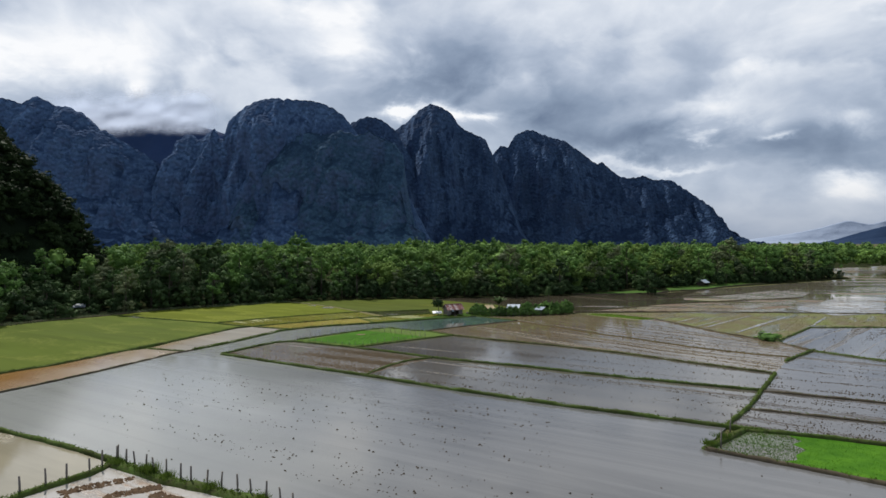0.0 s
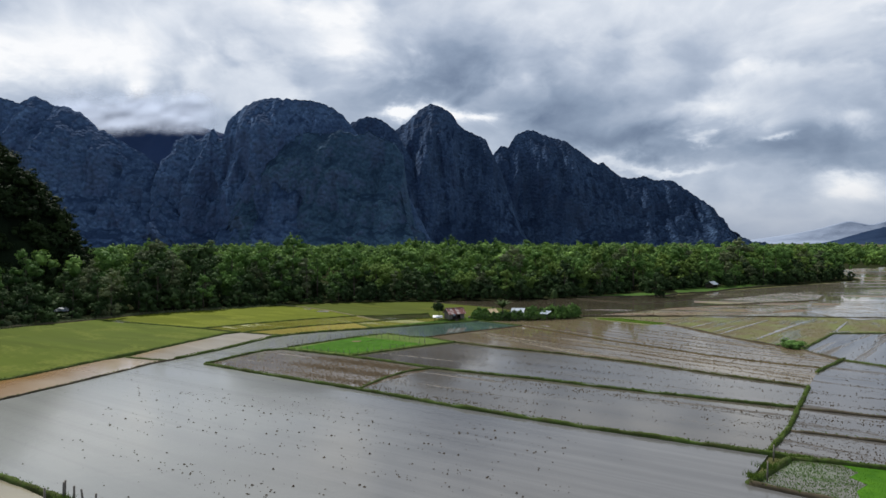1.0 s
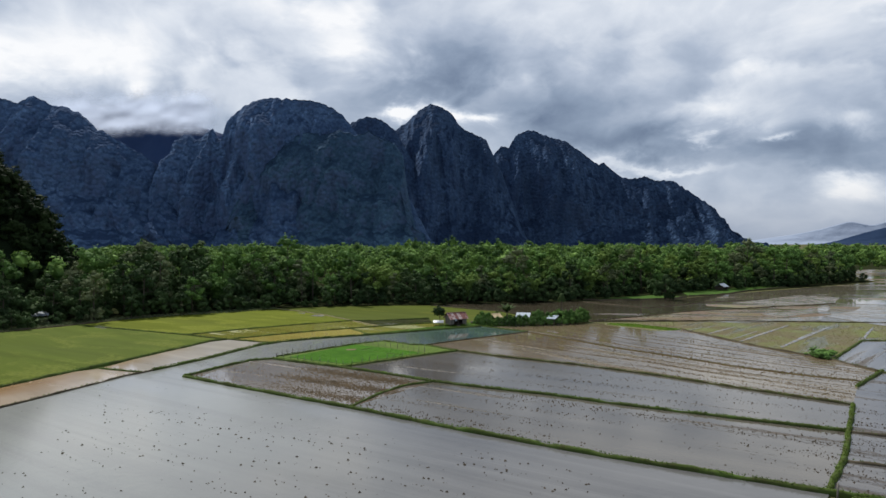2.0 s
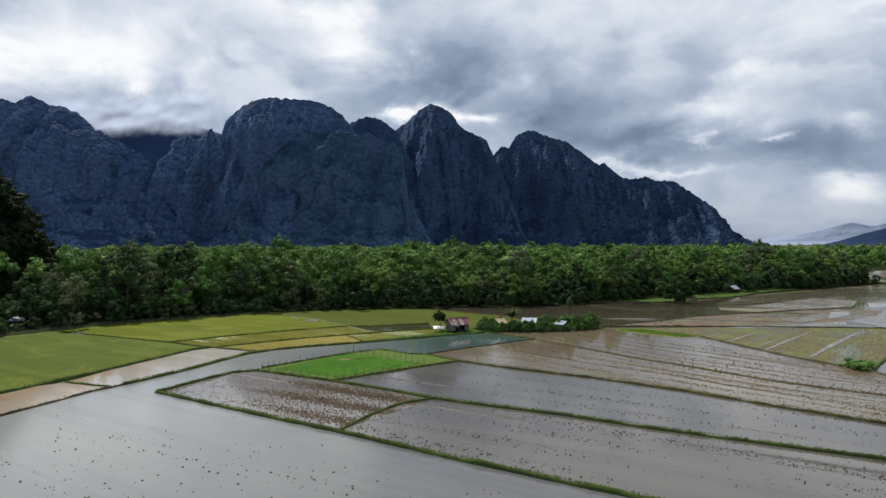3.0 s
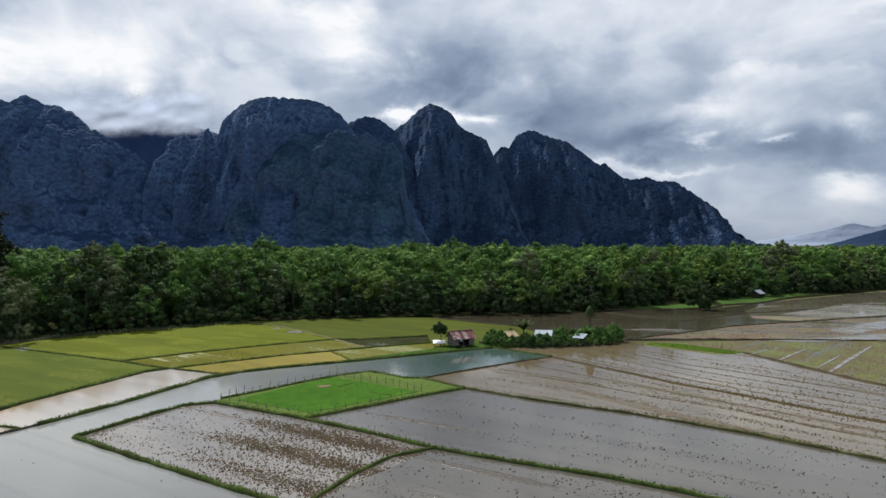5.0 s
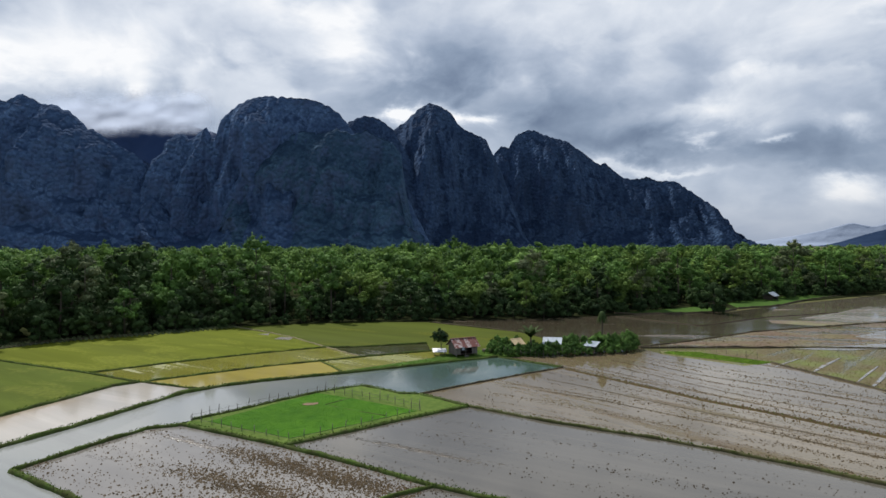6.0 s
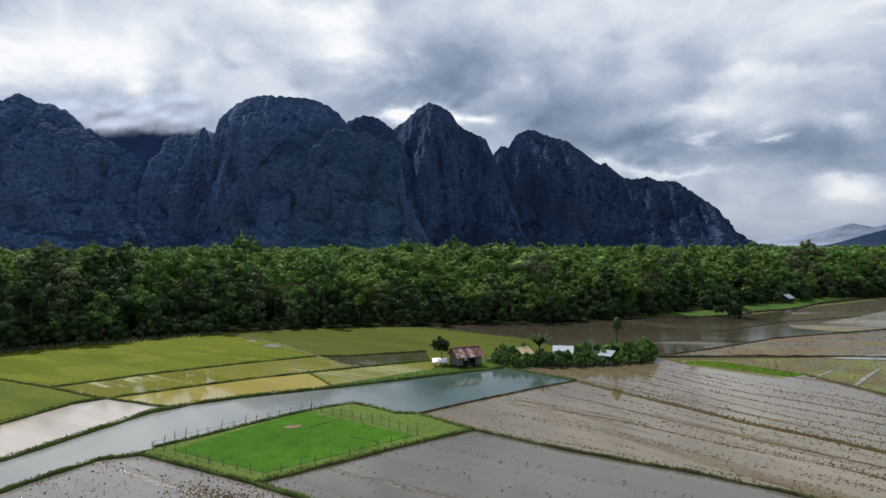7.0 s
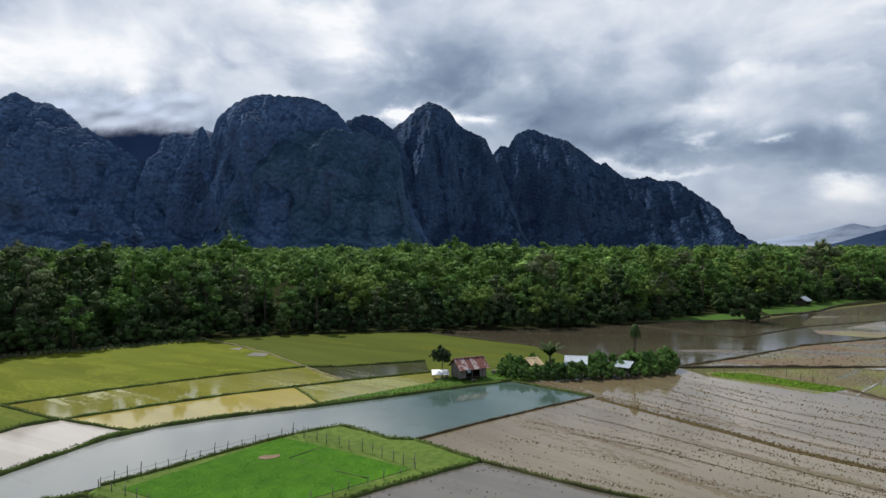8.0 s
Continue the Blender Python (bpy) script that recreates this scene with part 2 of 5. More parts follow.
BIG_WATER = water("silty_water", (0.112, 0.111, 0.110), (0.085, 0.076, 0.062), 0.18, 0.025, (0.018, 0.25), gloss=0.8, combed=0.3, plume=((0.205, 0.212, 0.200), -36.0, 4.0), ruffled=3.6)
CHANNEL = water("channel_water", (0.06, 0.098, 0.085), (0.09, 0.11, 0.10), 0.0, 0.01, gloss=0.9, plume=((0.205, 0.212, 0.202), -32.0, 3.0), ruffled=1.5)
MUDDY = water("mud_paddy", (0.18, 0.165, 0.15), (0.078, 0.055, 0.036), 0.42, 0.015, (0.02, 0.22), gloss=1.0)
PLOUGHED = water("ploughed_paddy", (0.152, 0.120, 0.074), (0.108, 0.074, 0.036), 0.42, 0.02, (0.012, 0.36), 50.0, combed=0.3, gloss=0.9, weed=(0.10, 0.078, 0.032), ruffled=1.0)
PLOUGHED_WET = water("flooded_ploughed_paddy", (0.094, 0.085, 0.070), (0.080, 0.058, 0.038), 0.33, 0.02, (0.014, 0.4), combed=0.2, gloss=0.95)
PALE_SILT = water("pale_silt_paddy", (0.38, 0.35, 0.31), (0.34, 0.26, 0.17), 0.24, 0.03, gloss=0.7, plume=((0.27, 0.18, 0.085), -57.0, -45.0))
BROWN_SILT = water("brown_silt_paddy", (0.36, 0.30, 0.235), (0.22, 0.135, 0.055), 0.34, 0.03, (0.03, 0.12), gloss=0.7, plume=((0.20, 0.105, 0.036), -63.0, -50.0))
POND_WATER = water("pond_water", (0.25, 0.225, 0.16), (0.17, 0.13, 0.055), 0.42, 0.02, (0.06, 0.08), gloss=0.8)
PLOT_WATER = water("plot_water", (0.33, 0.31, 0.28), (0.17, 0.11, 0.065), 0.42, 0.02, gloss=0.8)
YELLOW = water("yellow_rice_paddy", (0.205, 0.20, 0.042), (0.165, 0.175, 0.022), 0.4, 0.03, (0.03, 0.2), gloss=0.7)
PALE_YELLOW = water("pale_yellow_paddy", (0.33, 0.275, 0.075), (0.26, 0.23, 0.03), 0.35, 0.04, (0.03, 0.2), gloss=0.6)
GREEN_YELLOW = water("green_rice_paddy", (0.110, 0.130, 0.016), (0.15, 0.172, 0.016), 0.5, 0.7, (0.07, 0.16), gloss=0.03)
GREEN_OLIVE = water("deep_green_rice_paddy", (0.078, 0.104, 0.018), (0.112, 0.138, 0.018), 0.5, 0.7, (0.06, 0.14), gloss=0.03)
OLIVE = water("olive_rice_paddy", (0.072, 0.090, 0.015), (0.098, 0.112, 0.014), 0.45, 0.6, (0.05, 0.12), gloss=0.03)
EAST = water("pale_flood_water", (0.135, 0.118, 0.094), (0.15, 0.10, 0.05), 0.50, 0.02, (0.012, 0.06), 4.0, weed=(0.13, 0.12, 0.04), gloss=0.9)
STRIP_WATER = water("bright_shallow_water", (0.25, 0.24, 0.215), (0.14, 0.10, 0.05), 0.50, 0.02, (0.2, 0.7), gloss=1.0)
LAKE = water("brown_flood_water", (0.060, 0.050, 0.034), (0.10, 0.075, 0.042), 0.36, 0.03, (0.012, 0.09), 5.0, gloss=1.0, ruffled=2.0)
MARSH = water("weedy_marsh", (0.115, 0.095, 0.066), (0.145, 0.088, 0.040), 0.55, 0.03, (0.016, 0.12), 8.0, weed=(0.12, 0.105, 0.028), gloss=0.7)
WEEDY = water("weedy_paddy", (0.105, 0.095, 0.040), (0.135, 0.105, 0.040), 0.70, 0.12, (0.03, 0.2), -44.0, weed=(0.115, 0.135, 0.026), gloss=0.4)
PLANTED = water("planted_paddy", (0.105, 0.100, 0.082), (0.065, 0.085, 0.032), 0.42, 0.05, (0.05, 0.3), weed=(0.065, 0.115, 0.022), gloss=0.45)
TILLED = water("tilled_paddy", (0.086, 0.080, 0.074), (0.070, 0.056, 0.042), 0.46, 0.02, (0.02, 0.5), 38.0, combed=0.4, gloss=0.9)
TILLED_EAST = water("tilled_east_paddy", (0.125, 0.118, 0.108), (0.088, 0.072, 0.054), 0.42, 0.02, (0.02, 0.45), -44.0, combed=0.6, gloss=0.9)
WET_OLIVE = water("wet_olive_paddy", (0.05, 0.052, 0.022), (0.06, 0.06, 0.02), 0.4, 0.06, (0.03, 0.2), gloss=0.4)
EARTH = soil("field_earth", (0.09, 0.075, 0.035), (0.075, 0.095, 0.03))
BANK = soil("bund_earth", (0.05, 0.052, 0.02), (0.07, 0.12, 0.024), 1.2)
DARK_BANK = soil("dark_bund_earth", (0.055, 0.045, 0.032), (0.085, 0.072, 0.045), 1.2)
TURF = soil("bank_turf", (0.045, 0.10, 0.016), (0.08, 0.15, 0.025), 1.5)
VERGE = soil("verge_turf", (0.035, 0.075, 0.014), (0.062, 0.12, 0.02), 1.1)
DRY_TURF = soil("dry_turf", (0.05, 0.095, 0.016), (0.12, 0.165, 0.035), 1.3)
RICE_BED = soil("rice_bed", (0.030, 0.098, 0.0065), (0.068, 0.170, 0.011), 0.55, bump=0.12)
RICE_STRIP = soil("rice_strip", (0.085, 0.175, 0.014), (0.13, 0.22, 0.02), 0.4)
CLOD = soil("mud_clods", (0.03, 0.026, 0.02), (0.062, 0.048, 0.034), 3.0)
# litter colour lowered to near black so gaps between trees read as shade
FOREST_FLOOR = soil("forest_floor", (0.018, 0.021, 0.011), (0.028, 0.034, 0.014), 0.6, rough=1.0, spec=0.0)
BROWN_CLOD = soil("brown_clods", (0.052, 0.040, 0.024), (0.098, 0.070, 0.042), 3.0)
RIDGE_CLOD = soil("ridge_clods", (0.044, 0.032, 0.017), (0.068, 0.050, 0.024), 2.0)
MUD_HEAP = soil("brown_mud", (0.065, 0.042, 0.026), (0.11, 0.072, 0.042), 3.0)
GRASS = leafy("grass_blades", (0.05, 0.095, 0.016), (0.105, 0.155, 0.026), 0.3)
WEED = leafy("weed_blades", (0.075, 0.08, 0.022), (0.135, 0.14, 0.035), 0.3, 0.1)
RICE = leafy("rice_blades", (0.048, 0.128, 0.009), (0.072, 0.178, 0.013), 0.5, 0.1)
LEAF = leafy("leaves", (0.022, 0.056, 0.018), (0.190, 0.34, 0.080), 0.13)
LEAF_LIGHT = leafy("light_leaves", (0.058, 0.110, 0.028), (0.25, 0.36, 0.084), 0.17)
LEAF_PALE = leafy("pale_leaves", (0.044, 0.068, 0.038), (0.215, 0.25, 0.115), 0.13)
# leaves of dark trees, darkened further for the forest's shaded front and understory
LEAF_DARK = leafy("dark_shaded_leaves", (0.011, 0.026, 0.012), (0.092, 0.150, 0.050), 0.07)
LEAF_FAR = leafy("far_leaves", (0.026, 0.068, 0.022), (0.24, 0.385, 0.088), 0.15, 0.0)
# near-black leaves hold the cloud shade that lies on the near hill
LEAF_HILL = leafy("shaded_hill_leaves", (0.010, 0.020, 0.008), (0.028, 0.046, 0.014), 0.12, 0.0)
FROND = leafy("fronds", (0.03, 0.06, 0.02), (0.09, 0.125, 0.045), 0.25)
BARK = bark("bark", (0.05, 0.042, 0.032), (0.13, 0.11, 0.085))
POST = bark("weathered_post", (0.10, 0.09, 0.078), (0.22, 0.20, 0.175))
# blue distance haze is mixed into the mountains' forest and rock colours
MOUNTAIN = karst("hazy_karst_forest", (0.032, 0.061, 0.126), (0.068, 0.114, 0.196), (0.060, 0.098, 0.190), 0.12)
# paler copy for the western massifs, whose painted haze is brighter
MOUNTAIN_WEST = karst("hazier_west_karst_forest", (0.050, 0.096, 0.196), (0.108, 0.178, 0.300), (0.102, 0.160, 0.300), 0.15)
FOOTHILL = karst("hazy_foothill_forest", (0.042, 0.088, 0.156), (0.094, 0.172, 0.240), (0.100, 0.160, 0.284), 0.16)
# ground of the near hill, darkened for the same cloud shade
HILL = karst("shaded_hill_forest", (0.008, 0.014, 0.008), (0.014, 0.022, 0.01), (0.018, 0.02, 0.016), 0.1)
# base colours of the far ridge and hills carry the blue of distance haze
FAR_RIDGE = far_slope("hazy_far_ridge", (0.030, 0.056, 0.135), (0.042, 0.072, 0.160))
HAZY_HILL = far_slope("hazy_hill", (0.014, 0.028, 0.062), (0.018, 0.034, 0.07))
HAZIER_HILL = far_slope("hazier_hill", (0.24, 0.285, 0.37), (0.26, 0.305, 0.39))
RED_SHEET = rusty_sheet("rusty_roof_sheet", (0.36, 0.30, 0.29), (0.17, 0.045, 0.035), 0.95)
WHITE_SHEET = rusty_sheet("pale_roof_sheet", (0.31, 0.36, 0.41), (0.22, 0.16, 0.12), 0.0)
PLANK = boards("grey_planks", (0.09, 0.075, 0.065), (0.26, 0.235, 0.215))
DARK_WOOD = boards("dark_wood", (0.03, 0.025, 0.02), (0.08, 0.06, 0.045))
THATCH = boards("thatch", (0.26, 0.20, 0.12), (0.46, 0.38, 0.24))
TARP = rusty_sheet("white_tarp", (0.85, 0.85, 0.86), (0.6, 0.58, 0.55), 0.0)

# ---- mesh helpers ----


def mesh_of(name, verts, faces, material, smooth=False):
    me = bpy.data.meshes.new(name)
    me.from_pydata([tuple(map(float, v)) for v in verts], [], [tuple(int(i) for i in f) for f in faces])
    if smooth:
        me.polygons.foreach_set("use_smooth", [True] * len(me.polygons))
    me.materials.append(material)
    me.update()
    return me


def part(name, bm, material, parent=None, label="", smooth=False):
    """A bmesh as one mesh object, under a thing or a part."""
    me = bpy.data.meshes.new(name)
    bm.normal_update()
    bm.to_mesh(me)
    bm.free()
    if smooth:
        me.polygons.foreach_set("use_smooth", [True] * len(me.polygons))
    me.materials.append(material)
    ob = new(name, me)
    ob.parent = parent
    return tagged(ob, label)


def piece(name, me, parent, m=None, label=""):
    ob = new(name, me)
    ob.parent = parent
    if m is not None:
        ob.matrix_basis = m
    return tagged(ob, label)


def box(bm, x0, x1, y0, y1, z0, z1, m=None, bevel=0.0):
    r = bmesh.ops.create_cube(bm, size=1.0)["verts"]
    for v in r:
        v.co = Vector((x0 + (v.co.x + 0.5) * (x1 - x0), y0 + (v.co.y + 0.5) * (y1 - y0), z0 + (v.co.z + 0.5) * (z1 - z0)))
        if m is not None:
            v.co = m @ v.co
    if bevel:
        edges = list({e for v in r for e in v.link_edges})
        bmesh.ops.bevel(bm, geom=edges, offset=bevel, segments=1, affect="EDGES")


def tube(bm, pts, radii, sides=6):
    """A tapered tube along points."""
    rings = []
    for i, p in enumerate(pts):
        a = Vector(pts[max(i - 1, 0)])
        b = Vector(pts[min(i + 1, len(pts) - 1)])
        q = (b - a).to_track_quat("Z", "Y")
        rings.append([bm.verts.new(Vector(p) + q @ Vector((math.cos(k * math.tau / sides) * radii[i], math.sin(k * math.tau / sides) * radii[i], 0)))
                      for k in range(sides)])
    for r, s in zip(rings, rings[1:]):
        for k in range(sides):
            bm.faces.new((r[k], r[(k + 1) % sides], s[(k + 1) % sides], s[k]))
    bm.faces.new(rings[-1])
    bm.faces.new(rings[0][::-1])


ICO_V, ICO_F = [], []


def _ico():
    bm = bmesh.new()
    bmesh.ops.create_icosphere(bm, subdivisions=1, radius=1.0)
    ICO_V.extend([tuple(v.co) for v in bm.verts])
    ICO_F.extend([[v.index for v in f.verts] for f in bm.faces])
    bm.free()


_ico()
ICO_V, ICO_F = np.array(ICO_V), np.array(ICO_F)


class Leaves:
    """Gathers leaf clumps into one mesh."""

    def __init__(self, seed):
        self.r = np.random.default_rng(seed)
        self.v, self.f, self.n = [], [], 0

    def core(self, c, rad, squash=0.8):
        v = ICO_V * (rad * self.r.uniform(0.75, 1.15, (len(ICO_V), 1))) * (1, 1, squash) + c
        self.v.append(v)
        self.f += (ICO_F + self.n).tolist()
        self.n += len(v)

    def cards(self, c, n, size, long=1.5):
        """n leaves of about that size at the centres c (n x 3) with the directions they grow in."""
        pos, out = c
        r = self.r
        nrm = out + r.normal(0, 0.26, (n, 3))
        nrm /= np.linalg.norm(nrm, axis=1, keepdims=True) + 1e-9
        t = np.cross(nrm, r.normal(0, 1, (n, 3)))
        t /= np.linalg.norm(t, axis=1, keepdims=True) + 1e-9
        b = np.cross(nrm, t)
        s = size * r.uniform(0.6, 1.3, (n, 1))
        quad = np.stack([pos - t * s * long * 0.5, pos - b * s * 0.4 + nrm * s * 0.12, pos + t * s * long * 0.5, pos + b * s * 0.4 + nrm * s * 0.12], 1)
        self.v.append(quad.reshape(-1, 3))
        k = np.arange(n)[:, None] * 4 + self.n
        self.f += np.hstack([k, k + 1, k + 2, k + 3]).tolist()
        self.n += 4 * n

    def clump(self, c, rad, n, size, squash=0.8, core=0.78, lean=None):
        self.core(c, rad * core, squash)
        d = self.r.normal(0, 1, (n, 3))
        d[:, 2] += 0.25
        d /= np.linalg.norm(d, axis=1, keepdims=True)
        pos = np.array(c) + d * rad * self.r.uniform(0.7, 1.15, (n, 1)) * (1, 1, squash)
        self.cards((pos, d * (1.0 if lean is None else 0.6) + (lean if lean is not None else (0, 0, 0.2))), n, size)

    def lobe(self, c, rad, clumps, leaves, size, squash=0.9, core=0.6):
        """A rounded mass of foliage: clumps over its upper side and flanks, shade below."""
        self.core(c, rad * core, squash)
        d = self.r.normal(0, 1, (clumps, 3))
        d[:, 2] = np.abs(d[:, 2]) * 1.1 - 0.45
        d /= np.linalg.norm(d, axis=1, keepdims=True)
        for k in range(clumps):
            p = np.array(c) + d[k] * rad * self.r.uniform(0.6, 1.05) * (1, 1, squash)
            self.clump(p, rad * self.r.uniform(0.24, 0.46), leaves, size, self.r.uniform(0.7, 1.15), 0.6, d[k] * 0.9)

    def mesh(self, name, material):
        return mesh_of(name, np.concatenate(self.v), self.f, material)


def tufts(name, spots, size, high, material, seed=0, blades=3, lean=0.35):
    """Thin upright blades at many spots (n x 3), as one mesh."""
    r = np.random.default_rng(seed)
    n = len(spots) * blades
    base = np.repeat(np.asarray(spots, float), blades, 0) + np.c_[r.normal(0, size * 0.5, (n, 2)), np.zeros(n)]
    a = r.uniform(0, math.tau, n)
    w = np.c_[np.cos(a), np.sin(a), np.zeros(n)] * (size * 0.5)
    tip = base + np.c_[r.normal(0, lean * high, (n, 2)), high * r.uniform(0.6, 1.25, n)]
    v = np.stack([base - w, base + w, tip], 1).reshape(-1, 3)
    return mesh_of(name, v, np.arange(3 * n).reshape(-1, 3), material)


def inside(poly, pts):
    """Which of the points (n x 2) lie in the polygon."""
    x, y = pts[:, 0], pts[:, 1]
    res = np.zeros(len(pts), bool)
    for (x0, y0), (x1, y1) in zip(poly, [*poly[1:], poly[0]]):
        c = ((y0 > y) != (y1 > y)) & (x < (x1 - x0) * (y - y0) / ((y1 - y0) or 1e-9) + x0)
        res ^= c
    return res


def scatter(poly, count, seed):
    r = np.random.default_rng(seed)
    p = np.array(poly)
    lo, hi = p.min(0), p.max(0)
    pts = r.uniform(lo, hi, (int(count * 2.5) + 20, 2))
    return pts[inside(poly, pts)][:count]


def resample(pts, step):
    out = []
    for a, b in zip(pts, pts[1:]):
        a, b = Vector(a), Vector(b)
        n = max(1, round((b - a).length / step))
        out += [a.lerp(b, i / n) for i in range(n)]
    return out + [Vector(pts[-1])]

# ---- ground, water, bunds ----


def ground_sheet():
    """One sheet to the horizon, a little uneven, finer near the fields."""
    xs = [-4800, -2500, -1200, -600, -350, *range(-250, 351, 25), 500, 800, 1400, 2600, 4800]
    ys = [-1500, -600, -200, -60, *range(0, 401, 25), 500, 700, 1000, 1500, 2300, 3400, 4900]
    v = [(x, y, -0.16 + 0.05 * noise.noise((x * 0.02, y * 0.02, 0))) for y in ys for x in xs]
    n = len(xs)
    f = [(j * n + i, j * n + i + 1, (j + 1) * n + i + 1, (j + 1) * n + i) for j in range(len(ys) - 1) for i in range(n - 1)]
    ob = new("ground", mesh_of("ground", v, f, EARTH, True))
    return tagged(ob, "flat brown and green valley floor of wet earth", "ground", kind="structure")


ground_sheet()
LEVEL = [0.0]


def sheet(name, poly, material, label, category="paddy field", z=None):
    """A level sheet of water or crop between bunds, with a low edge into the mud."""
    if z is None:
        LEVEL[0] += 0.004
        z = LEVEL[0] % 0.048
    bm = bmesh.new()
    top = [bm.verts.new((x, y, z)) for x, y in poly]
    face = bm.faces.new(top)
    if face.normal.z < 0 or sum((b[0] - a[0]) * (b[1] + a[1]) for a, b in zip(poly, [*poly[1:], poly[0]])) > 0:
        face.normal_flip()
    ext = bmesh.ops.extrude_face_region(bm, geom=[face])
    for e in ext["geom"]:
        if isinstance(e, bmesh.types.BMVert):
            e.co.z = z
    for vert in top:
        vert.co.z = -0.3
    bmesh.ops.recalc_face_normals(bm, faces=bm.faces)
    bmesh.ops.triangulate(bm, faces=[f for f in bm.faces if len(f.verts) > 4])
    ob = part(name, bm, material)
    return tagged(ob, label, category, kind="structure")


def rise_at(p, s, seed):
    return 0.75 + 0.5 * noise.noise((p.x * s, p.y * s, seed))


BUNDS = [0]


def bund(pts, wide=0.9, high=0.32, grassy=1.0, material=None, label="", base=-0.2):
    """A low earth bank between two fields, its top uneven and overgrown."""
    BUNDS[0] += 1
    seed = BUNDS[0]
    line = resample([(x, y, 0) for x, y in pts], 0.8)
    verts, faces = [], []
    prof = [(-0.58, None), (-0.42, 0.5), (-0.2, 0.95), (0.2, 1.0), (0.44, 0.5), (0.60, None)]
    high, wide = high * 1.1, wide * 0.7
    for i, p in enumerate(line):
        d = (line[min(i + 1, len(line) - 1)] - line[max(i - 1, 0)]).normalized()
        side = Vector((d.y, -d.x, 0))
        wob = 0.12 * noise.noise((p.x * 0.35, p.y * 0.35, seed))
        w = wide * (0.9 + 0.3 * noise.noise((p.x * 0.5, p.y * 0.5, seed + 7.3)))
        h = high * rise_at(p, 0.6, seed)
        for k, (s, z) in enumerate(prof):
            q = p + side * (s * w + wob + 0.06 * noise.noise((p.x * 1.7, p.y * 1.7, k * 3.1)))
            verts.append((q.x, q.y, base if z is None else z * h))
    n = len(prof)
    for i in range(len(line) - 1):
        for k in range(n - 1):
            faces.append((i * n + k, (i + 1) * n + k, (i + 1) * n + k + 1, i * n + k + 1))
    faces += [tuple(range(n)), tuple((len(line) - 1) * n + k for k in reversed(range(n)))]
    ob = new("earth_bund", mesh_of("earth_bund", verts, faces, material or BANK, True))
    tagged(ob, label or "low earth bund overgrown with short green grass between paddies", "bund", "bunds between the paddies")
    if grassy > 0:
        r = np.random.default_rng(seed)
        spots = []
        for a, b in zip(line, line[1:]):
            for _ in range(max(1, int(grassy * 11 * (b - a).length * wide))):
                q = a.lerp(b, r.random())
                d = (b - a).normalized()
                q = q + Vector((d.y, -d.x, 0)) * r.normal(0, 0.24) * wide
                spots.append((q.x, q.y, high * 0.7))
        blades = tufts("grass", spots, 0.06, 0.16, GRASS, seed, 4, 0.6)
        tagged(piece("grass", blades, ob, label="short green grass"), kind="stuff")
    return ob


def clods(name, poly, count, size, seed, rows=3.2, tight=0.25, angle=ROW_ANGLE, label="", material=None):
    """Lumps of mud and stubble left standing in the water, most of them along the furrows."""
    r = np.random.default_rng(seed)
    p = scatter(poly, count * 4, seed)
    a = radians(angle)
    across = p[:, 0] * math.sin(a) + p[:, 1] * math.cos(a)
    along = p[:, 0] * math.cos(a) - p[:, 1] * math.sin(a)
    wave = np.cos(across / rows * math.tau + 0.8 * np.sin(along * 0.05 + seed)) * 0.5 + 0.5
    big = np.array([noise.noise((x * 0.05, y * 0.05, seed)) for x, y in p]) * 0.9 + 0.35
    keep = r.random(len(p)) < np.clip(wave ** 2 * (1 - tight) + tight * 0.25, 0, 1) * np.clip(big, 0.03, 1)
    return lumps(name, p[keep][:count], size, r, label, material)


def lumps(name, p, size, r, label="", material=None):
    """Small uneven heaps of mud at the spots p (n x 2), as one mesh."""
    n = len(p)
    s = size * np.minimum(r.lognormal(0, 0.45, n), 2.0)
    turn = r.uniform(0, math.tau, n)
    ring = np.array([0, 1, 2, 3, 4]) * math.tau / 5
    rad = r.uniform(0.6, 1.2, (n, 5)) * s[:, None]
    bx = p[:, :1] + np.cos(ring + turn[:, None]) * rad * 1.25
    by = p[:, 1:] + np.sin(ring + turn[:, None]) * rad * 0.8
    base = np.stack([bx, by, np.full_like(bx, -0.02)], 2)
    top = np.c_[p + r.normal(0, 0.2, (n, 2)) * s[:, None], 0.03 + s * r.uniform(0.3, 0.9, n)]
    v = np.concatenate([base, top[:, None]], 1).reshape(-1, 3)
    k = np.arange(n)[:, None] * 6
    f = np.concatenate([np.hstack([k + i, k + (i + 1) % 5, k + 5]) for i in range(5)])
    ob = new(name, mesh_of(name, v, f, material or CLOD, True))
    return tagged(ob, label or "dark clods of mud and rice stubble in shallow water", "mud clods", kind="stuff")


